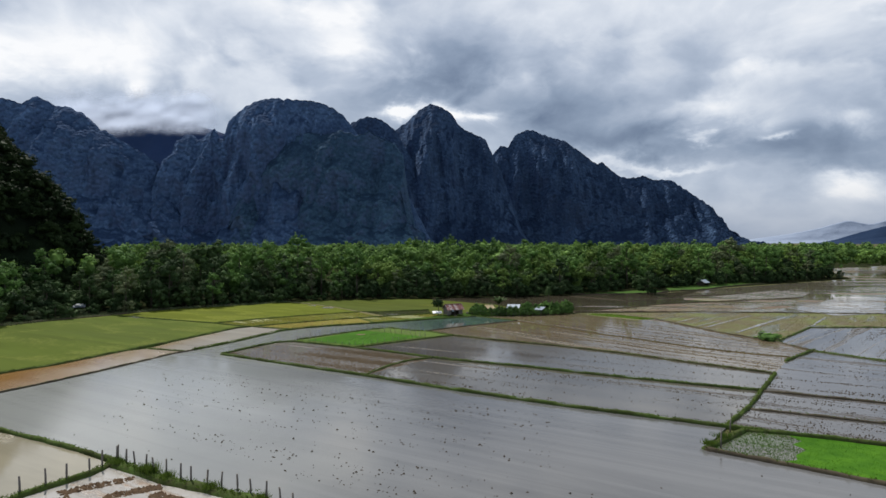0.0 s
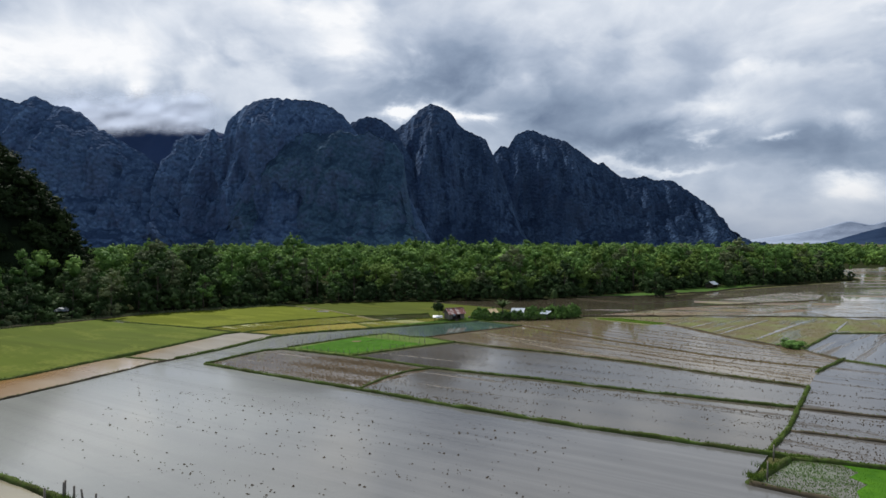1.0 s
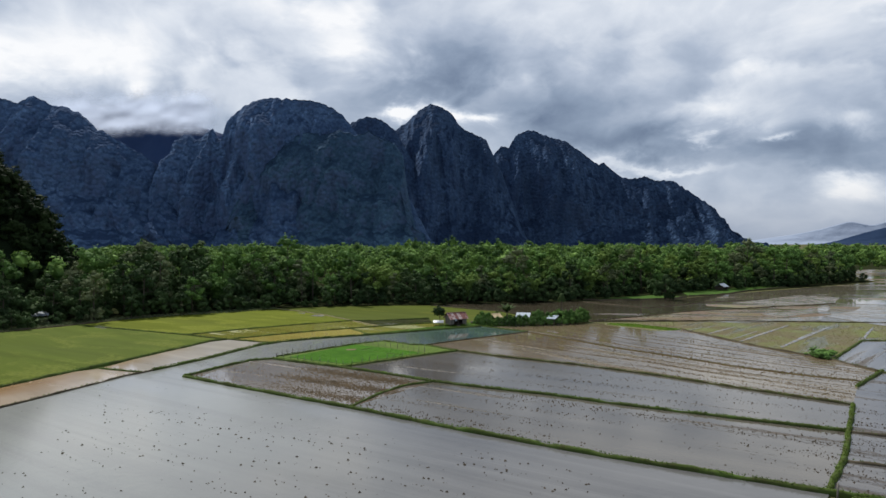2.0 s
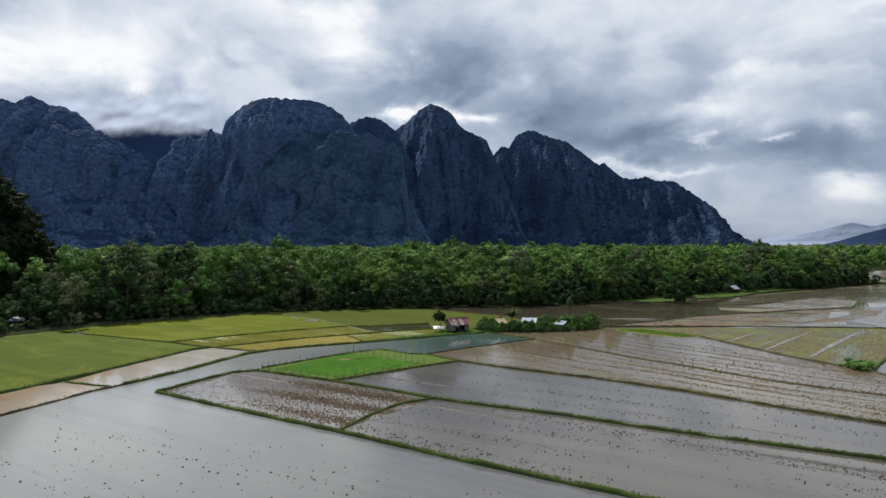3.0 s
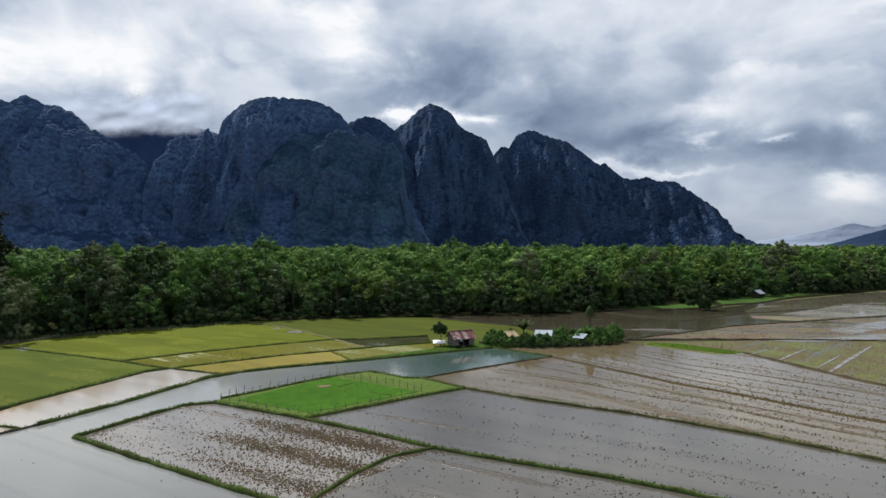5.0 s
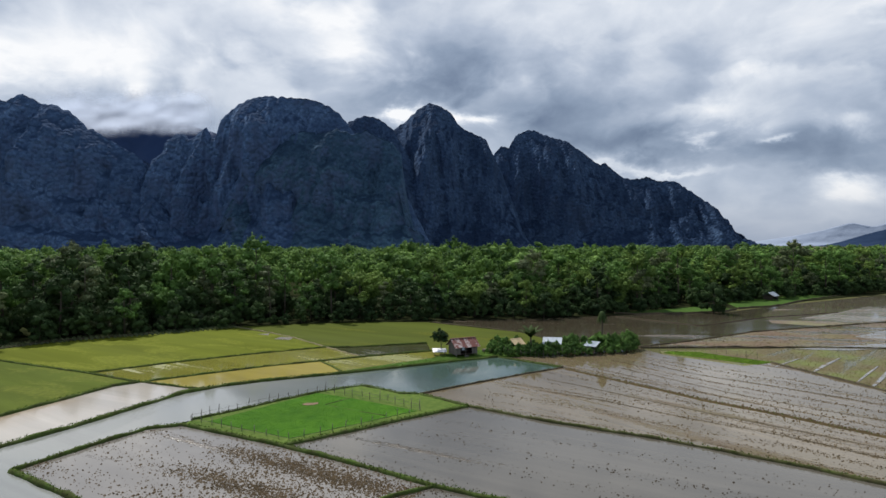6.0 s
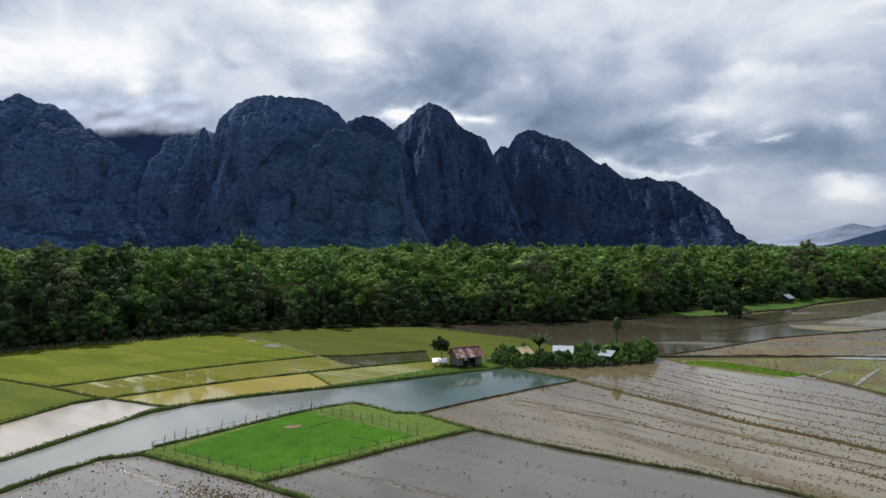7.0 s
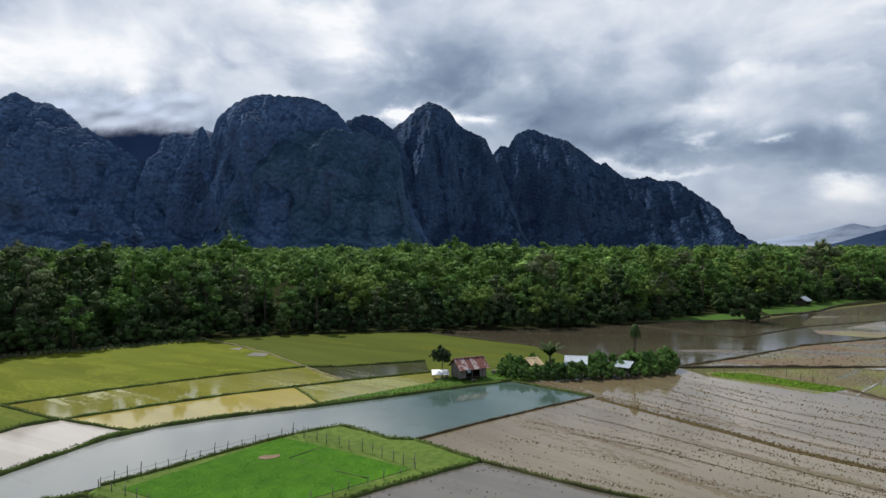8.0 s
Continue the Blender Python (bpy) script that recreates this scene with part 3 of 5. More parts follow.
def furrows(name, curves, between, per_metre, size, seed, spread=0.16, label="", material=None):
    """Rows of clods that run with the plough between neighbouring curves; some rows are full, some sparse."""
    r = np.random.default_rng(seed)
    lines = [np.array([tuple(p)[:2] for p in resample([(x, y, 0) for x, y in c], 0.5)]) for c in curves]
    lines = [np.stack([np.interp(np.linspace(0, 1, 90), np.linspace(0, 1, len(c)), c[:, k]) for k in (0, 1)], 1) for c in lines]
    spots = []
    for a, b in zip(lines, lines[1:]):
        for i in range(between):
            f = (i + r.uniform(-0.2, 0.2)) / between
            row = a * (1 - f) + b * f
            long = np.linalg.norm(np.diff(row, axis=0), axis=1).sum()
            n = int(long * per_metre * r.choice((0.25, 0.6, 1.0, 1.9)))
            t = r.random(n)
            gate = np.array([noise.noise((k * 9.0, f * 7.0, seed + 0.5)) for k in t]) + r.uniform(-0.35, 0.6, n) > 0
            t = t[gate]
            q = np.stack([np.interp(t, np.linspace(0, 1, 90), row[:, k]) for k in (0, 1)], 1)
            spots.append(q + r.normal(0, spread, q.shape) * np.where(r.random((len(q), 1)) < 0.2, 3.0, 1.0))
    ob = lumps(name, np.concatenate(spots), size, r, label, material)
    return ob


BIG = [(-61, 64), (-56, 74), (-53, 80), (-49.8, 88.4), (-46, 99.5), (-43.8, 103), (-39.5, 111.7), (-34.4, 125), (-31.2, 128.2), (-37.2, 99),
       (-11.2, 83), (1.1, 75), (14, 67.4), (28.8, 59.6), (23.6, 53.2), (29, 49.2), (34.5, 45.3), (52, 33.5), (80, -60), (-12, -60), (0, 34), (-8, 39), (-14, 43), (-22.3, 46.8), (-28, 50.4),
       (-36.4, 55), (-44.7, 59)]
CHAN = [(-37.2, 99), (-31.2, 128.2), (-26.2, 131.3), (-19.5, 134.4), (-13.6, 137.2), (-7, 140.6), (-3, 142.8), (4, 146.4), (8.2, 148.4), (12, 145),
        (17.6, 140), (9.6, 134.5), (2.2, 129), (-3.9, 124), (-6.4, 124.3), (-9.5, 127), (-12, 128.6), (-16, 125.9), (-21, 121), (-24.5, 117), (-28.2, 113.3),
        (-31.6, 110.3), (-33.6, 107)]
P1 = [(-37.4, 99), (-11.4, 83.2), (-1.7, 95.6), (-16.2, 105), (-28.5, 111.6), (-31.6, 110.3), (-33.6, 107)]
P2 = [(-11.4, 83.2), (1.1, 75), (14, 67.4), (29, 60), (40.2, 74), (27, 80.6), (12.6, 88.6), (5.4, 92), (-1.7, 95.6)]
P3 = [(-16.2, 105), (-1.7, 95.6), (12.6, 88.6), (27, 80.6), (40.2, 74), (47.4, 83.7), (38.5, 91.4), (30.3, 99), (20.5, 106.4), (11.3, 111.8), (2, 118.4), (-3.5, 114.5)]
P5 = [(-3.9, 124), (2, 118.4), (11.3, 111.8), (20.5, 106.4), (30.3, 99), (38.5, 91.4), (47.4, 83.7), (54, 92.4), (63.5, 101), (62.5, 110), (57, 122), (51.5, 143), (46, 141), (37, 150.5),
      (35, 157), (25, 153), (16, 149.5), (8.2, 148.4), (12, 145), (17.6, 140), (9.6, 134.5), (2.2, 129)]
P6 = [(40.2, 74), (51.5, 68.2), (69, 60), (80, 76), (69.6, 92.2), (63.5, 101), (54, 92.4), (47.4, 83.7)]
P7 = [(40.2, 74), (34.4, 66.2), (45.7, 60.6), (64, 51), (69, 60), (51.5, 68.2)]
P8 = [(34.4, 66.2), (29, 60), (41, 54), (58, 44.5), (64, 51), (45.7, 60.6)]
N2A = [(23.8, 53.2), (30, 58.4), (33.6, 57), (33.9, 55.4), (32.5, 54.5), (32.9, 53.0), (31.2, 51.8), (30.6, 50.6), (28.4, 50.0)]
N2B = [(33.6, 57), (41, 54), (58, 44.5), (52, 34), (34.5, 45.4), (28.4, 50.0), (30.6, 50.6), (31.2, 51.8), (32.9, 53.0), (32.5, 54.5), (33.9, 55.4)]
P9 = [(63.5, 101), (69.6, 92.2), (80, 76), (120, 100), (112, 128), (80, 128), (62.5, 110)]
P9B = [(80, 76), (69, 60), (64, 51), (58, 44.5), (90, 40), (130, 70), (120, 100)]
WEEDS = [(57, 122), (62.5, 110), (80, 128), (112, 128), (130, 150), (67, 156.8), (37.7, 154), (37, 150.5), (46, 141), (51.5, 143)]
STRIP = [(37.6, 151.8), (39, 153.4), (43.6, 152.6), (51.8, 143.6), (48.6, 141.8)]
MID = [(35, 157.4), (67, 156.8), (130, 150), (170, 185), (120, 196), (87, 184), (66, 176), (47, 164)]
EASTP = [(105, 231), (157, 262), (204, 292), (330, 330), (300, 250), (170, 185), (120, 196), (87, 184), (78, 190), (84, 206)]
LAKEP = [(-4, 193), (1, 196.8), (27, 200.5), (56, 209), (80, 214), (105, 231), (84, 206), (78, 190), (87, 184), (66, 176), (47, 164), (35, 157.4),
         (22, 163), (15.5, 177)]
PLAIN = [(300, 250), (330, 330), (204, 292), (215, 318), (260, 400), (330, 440), (700, 520), (800, 200), (400, 120), (230, 110), (130, 70), (120, 100), (112, 128), (130, 150), (170, 185)]
S_PALE = [(-44.6, 101.6), (-52.6, 104.4), (-50.8, 113.6), (-45.6, 128.6), (-43, 131), (-33.2, 127), (-34.4, 125), (-39.5, 111.7)]
S_BROWN = [(-44.6, 101.6), (-46, 99.5), (-49.8, 88.4), (-53, 80), (-56, 74), (-61, 64), (-74, 70), (-64.5, 84), (-60, 90.5), (-55.6, 102), (-52.6, 104.4)]
Y_PALE = [(-42.6, 131.2), (-33.2, 127), (-31.2, 128.2), (-26.2, 131.3), (-19.5, 134.4), (-15.9, 137), (-21, 145.4), (-28.6, 141.4), (-36.5, 135.8)]
Y_GOLD = [(-21, 145.4), (-15.9, 137), (-13.6, 137.2), (-7, 140.6), (-3, 142.8), (0, 150), (-3, 154.2), (-14.8, 148.8)]
Y_MID = [(-53.6, 136.8), (-43.6, 131.2), (-36.5, 135.8), (-28.6, 141.4), (-21, 145.4), (-14.8, 148.8), (-22.5, 158.4), (-32.7, 152.6), (-44.6, 144.5)]
Y_TOP = [(-53.6, 136.8), (-44.6, 144.5), (-32.7, 152.6), (-22.5, 158.4), (-32.2, 170.4), (-49.6, 186), (-62.6, 175.5), (-77, 166), (-86, 152)]
Y_WEST = [(-43.6, 131.2), (-53.6, 136.8), (-86, 152), (-96, 140), (-104, 128), (-112, 100), (-92, 74), (-74, 70), (-64.5, 84), (-60, 90.5), (-55.6, 102), (-50.8, 113.6), (-45.6, 128.6)]
Y_WET = [(-14.8, 148.8), (-3, 154.2), (-4, 162.6), (-17.3, 158.6), (-22.5, 158.4)]
Y_BACK = [(-22.5, 158.4), (-17.3, 158.6), (-4, 162.6), (-3, 154.2), (0, 150), (10, 157), (22, 163), (15.5, 177), (-4, 193), (-17.4, 193.6), (-35, 190.6), (-49.6, 186), (-32.2, 170.4)]
NURSERY = [(-28.5, 111.6), (-28.2, 113.3), (-24.5, 117), (-21, 121), (-16, 125.9), (-12, 128.6), (-9.5, 127), (-6.4, 124.3), (-3.9, 124), (2, 118.4), (-3.5, 114.5), (-16.2, 105)]
BED = [(-26.2, 112.6), (-17, 124.6), (-12.6, 122.2), (-3.9, 116.4), (-15.9, 107)]
ISLE = [(-15.9, 137.4), (-7, 140.8), (-3, 143), (4, 146.6), (8.2, 148.6), (16, 149.7), (25, 153.2), (35, 157.2), (22, 162.5), (10, 157), (0, 151), (-3, 147)]
POND = [(-44.7, 59), (-36.4, 55), (-28.6, 50.2), (-31.6, 43.8), (-38, 34), (-60, -20), (-110, 10), (-61, 64)]
PLOT = [(-28.4, 49.4), (-22.5, 46.2), (-14, 42.4), (-8, 38.4), (0, 34), (-12, -60), (-60, -20), (-38, 34), (-31.4, 43.8)]

sheet("paddy_water", BIG, BIG_WATER, "large flooded paddy of smooth grey silty water", "water")
sheet("channel_water", CHAN, CHANNEL, "still grey-green water channel beside the nursery bed", "water", 0.026)
sheet("paddy_water", P1, MUDDY, "churned brown mud paddy with pools of pale water")
sheet("paddy_water", P2, PLOUGHED_WET, "flooded ploughed paddy with faint mud furrows")
sheet("paddy_water", P3, PLOUGHED_WET, "flooded ploughed paddy with dull grey water")
sheet("paddy_water", P5, PLOUGHED, "wide ploughed paddy with long brown mud furrows in shallow water")
sheet("paddy_water", P6, TILLED, "shallow flooded paddy with dark stubble")
sheet("paddy_water", P7, TILLED, "narrow flooded paddy with scattered clods")
sheet("paddy_water", P8, TILLED, "narrow flooded paddy dotted with dark stubble")
sheet("paddy_water", N2A, PLANTED, "thinly planted corner of a small flooded plot")
sheet("rice_bed", N2B, RICE_BED, "bright green rice seedling bed beside flooded paddies", "rice bed", 0.05)
sheet("paddy_water", P9, TILLED_EAST, "broad flooded paddy shining pale grey")
sheet("paddy_water", P9B, PLOUGHED, "flooded paddy with rough brown mud")
sheet("paddy_water", WEEDS, WEEDY, "olive weedy paddy cut by pale water strips")
sheet("rice_bed", STRIP, RICE_STRIP, "long narrow bright green seedling strip", "rice bed", 0.06)
sheet("paddy_water", MID, MARSH, "brown marshy paddy with thin sheets of water")
sheet("flood_water", LAKEP, LAKE, "dark brown flood water below the forest edge", "water")
sheet("flood_water", EASTP, EAST, "pale sheets of flood water over brown mud", "water")
sheet("flood_plain", PLAIN, MARSH, "wide wet plain of brown mud and shining water", "flood plain")
sheet("paddy_water", S_PALE, PALE_SILT, "paddy of pale pinkish silty water")
sheet("paddy_water", S_BROWN, BROWN_SILT, "paddy strip of orange-brown silty water")
sheet("rice_paddy", Y_PALE, PALE_YELLOW, "pale yellow paddy of thin young rice in sandy water")
sheet("rice_paddy", Y_GOLD, YELLOW, "golden yellow paddy beside the channel bank")
sheet("rice_paddy", Y_MID, YELLOW, "yellow-green paddy of young rice in shallow water")
sheet("rice_paddy", Y_TOP, GREEN_YELLOW, "bright yellow-green rice field below the forest")
sheet("rice_paddy", Y_WEST, GREEN_OLIVE, "broad green rice field beside the wooded hill")
sheet("paddy_water", Y_WET, WET_OLIVE, "dark wet strip of paddy behind the hut")
sheet("rice_paddy", Y_BACK, OLIVE, "dull olive rice field along the forest edge")
sheet("grass_plot", NURSERY, DRY_TURF, "grassy margin round the fenced nursery bed", "grass", 0.09)
sheet("rice_bed", BED, RICE_BED, "vivid green rice nursery bed inside a stick fence", "rice bed", 0.12)
sheet("village_ground", ISLE, TURF, "green grassy bank with huts and hedge", "grass", 0.16)
sheet("paddy_water", POND, POND_WATER, "small brown pond behind a post fence", "water")
sheet("paddy_water", PLOT, PLOT_WATER, "fenced plot of pale water with brown mud heaps", "paddy field")

# grass verge before the forest
sheet("grass_verge", [(46, 210), (52, 208.4), (58, 209.6), (66, 210.2), (72, 212.4), (77, 213.6), (84, 219.5), (76, 226), (56, 216)], VERGE, "bright green grass verge below the forest", "grass", 0.12)
sheet("grass_verge", [(86, 222), (91, 224.5), (97, 226.6), (104, 231), (112, 238.6), (124, 249), (136, 257.5), (145, 265), (138, 268), (112, 254), (90, 238)], VERGE, "bright green grass verge round a far hut", "grass", 0.12)
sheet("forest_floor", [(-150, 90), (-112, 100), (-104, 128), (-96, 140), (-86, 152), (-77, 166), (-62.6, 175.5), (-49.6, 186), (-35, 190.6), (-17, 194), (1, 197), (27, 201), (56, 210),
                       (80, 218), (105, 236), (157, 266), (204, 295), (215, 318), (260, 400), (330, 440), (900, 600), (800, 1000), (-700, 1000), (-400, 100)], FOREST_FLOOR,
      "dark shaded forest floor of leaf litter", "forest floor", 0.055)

bund([(-37.4, 99), (-26.9, 92.4), (-11.4, 83.1), (1.1, 75), (14, 67.4), (28.8, 59.7), (41, 54), (58, 44.5), (75, 35)], 0.8, 0.4, 1.4)
bund([(-37.4, 99), (-33.6, 107), (-31.6, 110.3), (-28.5, 111.6), (-16.2, 105), (-9.7, 101), (-1.7, 95.6), (5.4, 92), (12.6, 88.6), (20.5, 84), (27, 80.6), (40.2, 74)], 0.7, 0.36, 1.4)
bund([(40.2, 74), (51.5, 68.2), (69, 60), (95, 48)], 0.7, 0.3, 0.5, DARK_BANK)
bund([(-11.4, 83.1), (-8.2, 89.7), (-5.4, 93.5), (-1.7, 95.6)], 0.6, 0.3, 1.0)
bund([(2, 118.4), (11.3, 111.8), (20.5, 106.4), (30.3, 99), (38.5, 91.4), (47.4, 83.7)], 0.6, 0.3, 1.5, soil("mossy_bund_earth", (0.06, 0.05, 0.028), (0.075, 0.095, 0.028), 1.2), "low brown mud bund with sparse grass")
bund([(29, 60), (34.4, 66.2), (40.2, 74.0), (47.4, 83.7)], 0.85, 0.4, 1.6)
bund([(54, 92.4), (63.5, 101), (64.5, 102)], 0.9, 0.35, 1.2)
bund([(63.5, 101), (69.6, 92.2), (80, 76)], 0.8, 0.3, 0.8)
bund([(63.5, 101), (62.5, 110), (57, 122), (51.5, 143)], 0.8, 0.28, 0.6, DARK_BANK)
bund([(34.4, 66.2), (45.7, 60.6), (64, 51), (85, 40)], 0.7, 0.3, 0.6, DARK_BANK)
bund([(23.8, 53.2), (30, 58.4), (32, 58)], 1.1, 0.4, 1.6)
bund([(23.8, 53.2), (29.2, 49.4), (34.5, 45.4), (52, 34)], 0.9, 0.35, 0.8, DARK_BANK)
bund([(62.5, 110), (80, 128), (112, 128), (140, 132)], 0.8, 0.3, 0.8)
bund([(80, 76), (120, 100), (150, 116)], 0.8, 0.3, 0.5, DARK_BANK)
bund([(35, 157.4), (52, 157.6), (67, 156.8), (130, 150)], 0.7, 0.28, 0.4, DARK_BANK)
bund([(35, 157.6), (47, 164), (66, 176), (87, 184), (120, 196)], 0.8, 0.28, 0.5, DARK_BANK)
bund([(-3.9, 124), (2.2, 129), (9.6, 134.5), (17.6, 140)], 0.5, 0.24, 0.15, DARK_BANK, "narrow dark mud bund beside the channel")
bund([(17.6, 140), (12, 145), (8.2, 148.5)], 0.9, 0.3, 1.0)
bund([(-3.9, 124), (2, 118.4)], 0.8, 0.3, 1.2)
bund([(2, 118.4), (-3.5, 114.6), (-16.2, 105)], 0.9, 0.3, 1.6)
bund([(-28.2, 113.3), (-24.5, 117), (-21, 121), (-16, 125.9), (-12, 128.6), (-9.5, 127), (-6.4, 124.3), (-3.9, 124)], 0.8, 0.32, 1.4)
bund([(-61, 64), (-56, 74), (-53, 80), (-49.8, 88.4), (-46, 99.5), (-43.8, 103)], 0.6, 0.28, 0.7, DARK_BANK)
bund([(-43.8, 103), (-39.5, 111.7), (-34.4, 125), (-31.2, 128.2), (-26.2, 131.3), (-19.5, 134.4), (-13.6, 137.2), (-7, 140.6), (-3, 142.8), (4, 146.4), (8.2, 148.4)], 1.0, 0.42, 1.5)
bund([(-74, 70), (-64.5, 84), (-60, 90.5), (-55.6, 102), (-50.8, 113.6), (-45.6, 128.6), (-43, 131)], 0.9, 0.4, 1.2)
bund([(-44.6, 101.6), (-52.6, 104.4)], 0.5, 0.26, 0.8)
bund([(-42.8, 131.1), (-33.2, 127), (-31.5, 128)], 0.6, 0.3, 1.0)
bund([(-42.8, 131.1), (-36.5, 135.8), (-28.6, 141.4), (-21, 145.4), (-14.8, 148.8), (-3, 154.2)], 0.7, 0.3, 1.0)
bund([(-86, 152), (-53.6, 136.8), (-43.3, 131)], 0.7, 0.3, 1.0)
bund([(-53.6, 136.8), (-44.6, 144.5), (-32.7, 152.6), (-22.5, 158.4), (-17.3, 158.6), (-4, 162.6)], 0.7, 0.3, 1.0)
bund([(-21, 145.4), (-15.9, 137.2)], 0.5, 0.26, 0.9)
bund([(-49.6, 186), (-40, 178), (-32.2, 170.4), (-22.5, 158.4), (-14.8, 148.8)], 0.5, 0.26, 0.3, soil("pale_path", (0.26, 0.22, 0.14), (0.17, 0.16, 0.08)), "pale trodden earth path between rice fields")
bund([(-61, 65), (-44.7, 59), (-36.4, 55), (-28.2, 50.6)], 0.8, 0.36, 1.0)
bund([(-38, 34), (-31.6, 43.6), (-28.8, 47.6), (-28.2, 50.6)], 1.0, 0.42, 2.0)
bund([(-28.6, 50.4), (-22.3, 46.6), (-14.2, 43.0), (-8, 38.8), (0, 33.8)], 1.7, 0.45, 2.2, label="broad grassy bund overgrown with lush green grass")
bund([(0, 33.8), (-6, -13), (-12, -60)], 1.2, 0.4, 0.6)
bund([(-38, 34), (-49, 7), (-60, -20)], 1.0, 0.4, 0.6)
bund([(-14.9, 119), (-12, 117.2), (-7.4, 114.4)], 0.2, 0.2, 0.0, DARK_BANK)
bund([(-14.9, 119), (-12.5, 121.9)], 0.2, 0.2, 0.0, DARK_BANK)
sheet("bare_patch", [(-17.7, 119.2), (-17.2, 119.8), (-16.6, 119.7), (-16.0, 120.0), (-15.8, 119.4), (-16.3, 118.9), (-16.9, 118.7), (-17.4, 118.8)], soil("bare_earth", (0.17, 0.115, 0.08), (0.24, 0.17, 0.12), 1.5), "bare pale patch of earth in the seedling bed", "bare earth", 0.155)
bund([(-112, 100), (-104, 128), (-96, 140), (-86, 152), (-77, 166), (-62.6, 175.5)], 0.9, 0.45, 0.3, DARK_BANK, "dark earth bank at the edge of the rice fields")
bund([(46, 210), (52, 208.4), (58, 209.6), (66, 210.2), (72, 212.4), (77, 213.6), (84, 219.5)], 0.8, 0.4, 0.5, DARK_BANK, "dark shore bank below a grass verge")
bund([(86, 222), (91, 224.5), (97, 226.6), (104, 231), (112, 238.6), (124, 249), (136, 257.5), (145, 265)], 0.8, 0.4, 0.5, DARK_BANK, "dark shore bank below a grass verge")
bund([(15.5, 177), (-4, 193)], 0.6, 0.26, 0.4, DARK_BANK)

# shallow strips and sheets of bright water in the mud
for k, ribbon in enumerate(([(50.4, 140), (54, 143.2), (58.4, 146.8)], [(53, 135.4), (58.6, 141), (65.2, 147.0)], [(56.4, 127.6), (67, 138.2), (78.2, 149)], [(60.6, 121.3), (72.4, 133.4), (86, 146.6)],
                            [(55.6, 129.6), (61, 135), (66.4, 140.2)], [(82.2, 130.6), (88, 137.6), (95, 145.6)])):
    wide = (0.2, 0.3, 0.4, 0.5, 0.18, 0.28)[k]
    poly = [(x + wide * rr, y - wide * rr * 0.5) for (x, y), rr in zip(ribbon, (0.5, 1.0, 0.4))] + [(x - wide * rr, y + wide * rr * 0.5) for (x, y), rr in zip(ribbon[::-1], (0.5, 0.9, 0.4))]
    sheet("water_strip", poly, STRIP_WATER, "narrow strip of bright water in a weedy paddy", "water", 0.062)
for k, poly in enumerate(([(62, 155.2), (71, 153.6), (91.7, 158.4), (97, 165.6), (80, 160)], [(89, 198), (96, 190), (119, 195.5), (135, 216), (126, 225), (108, 211)], [(83, 169), (84, 162.6), (104.7, 176), (114, 188.6), (98, 179)],
                          [(97, 166), (99, 148), (114.6, 152.5), (136, 181), (125, 190), (112, 176)], [(158, 230), (150, 215.5), (165.7, 220), (181.9, 241), (170, 240)])):
    sheet("water_sheet", poly, STRIP_WATER, "shallow sheet of bright flood water over mud", "water", 0.056 + 0.004 * k)
for poly in ([(-34.9, 167.8), (-34.4, 170.8), (-31.4, 169.6), (-31.6, 166.8)], [(-40.2, 174.5), (-38.0, 175.4), (-37.6, 172.8)], [(-80.4, 151.4), (-75.2, 147.9), (-76.4, 146.4), (-79.6, 148.6)]):
    sheet("puddle", poly, PLOT_WATER, "small pale puddle at the edge of a rice field", "puddle", 0.07)
bund([(44.4, 203.1), (52, 194), (59.1, 185.5), (81.5, 200.4), (107.8, 210.7)], 0.6, 0.24, 0.3, DARK_BANK)
clods("mud_clods", P1, 42000, 0.07, 1, 5.2, 0.5, material=BROWN_CLOD)
clods("mud_clods", P2, 5200, 0.066, 2, 4.2, 0.15)
clods("mud_clods", P3, 3600, 0.062, 3, 4.6, 0.12)
clods("mud_clods", P5, 5200, 0.07, 4, 3.4, 0.5, 50)
# the plough lines of the wide paddy fan out from its northern corner
LINE_0 = [(3.2, 119.0), (12.3, 112.6), (21.4, 107.2), (31, 99.8), (39.2, 92.3), (48.0, 84.8)]
LINE_1 = [(7, 128.6), (13, 125.2), (18.3, 121.2), (23.8, 115.6), (27.9, 111.8), (33, 107.6), (38, 101.6), (43.3, 96.8), (50.6, 88.6)]
LINE_2 = [(10.5, 134.2), (14, 132), (18, 128), (24.3, 120.4), (29.4, 115), (35, 109.4), (41, 102.8), (48, 96.5), (53.6, 92.4)]
LINE_3 = [(17.8, 139.3), (22.5, 132.5), (27.2, 126.2), (31, 120.6), (35.6, 115.8), (40.6, 109.6), (45, 104.2), (51.4, 98.8), (56.6, 95.4)]
LINE_4 = [(21, 147.5), (26, 140), (29.7, 134.5), (33.2, 128.6), (36.7, 123), (40.6, 118.5), (44.4, 114.5), (52, 106.4), (60.5, 99)]
LINE_5 = [(28, 150.6), (31.7, 143.2), (35.1, 136.4), (38.7, 131.9), (42.8, 128.2), (48, 122), (54, 114), (61, 106.5)]
LINE_6 = [(36, 151.5), (40, 145), (44, 139.5), (49, 133), (53.5, 126), (57.5, 119), (61.6, 109)]
PLOUGH_LINES = [LINE_0, LINE_1, LINE_2, LINE_3, LINE_4, LINE_5, LINE_6]
furrows("mud_clods", PLOUGH_LINES, 4, 14, 0.062, 14, label="brown clods and stubble in long plough rows in shallow water", material=BROWN_CLOD)
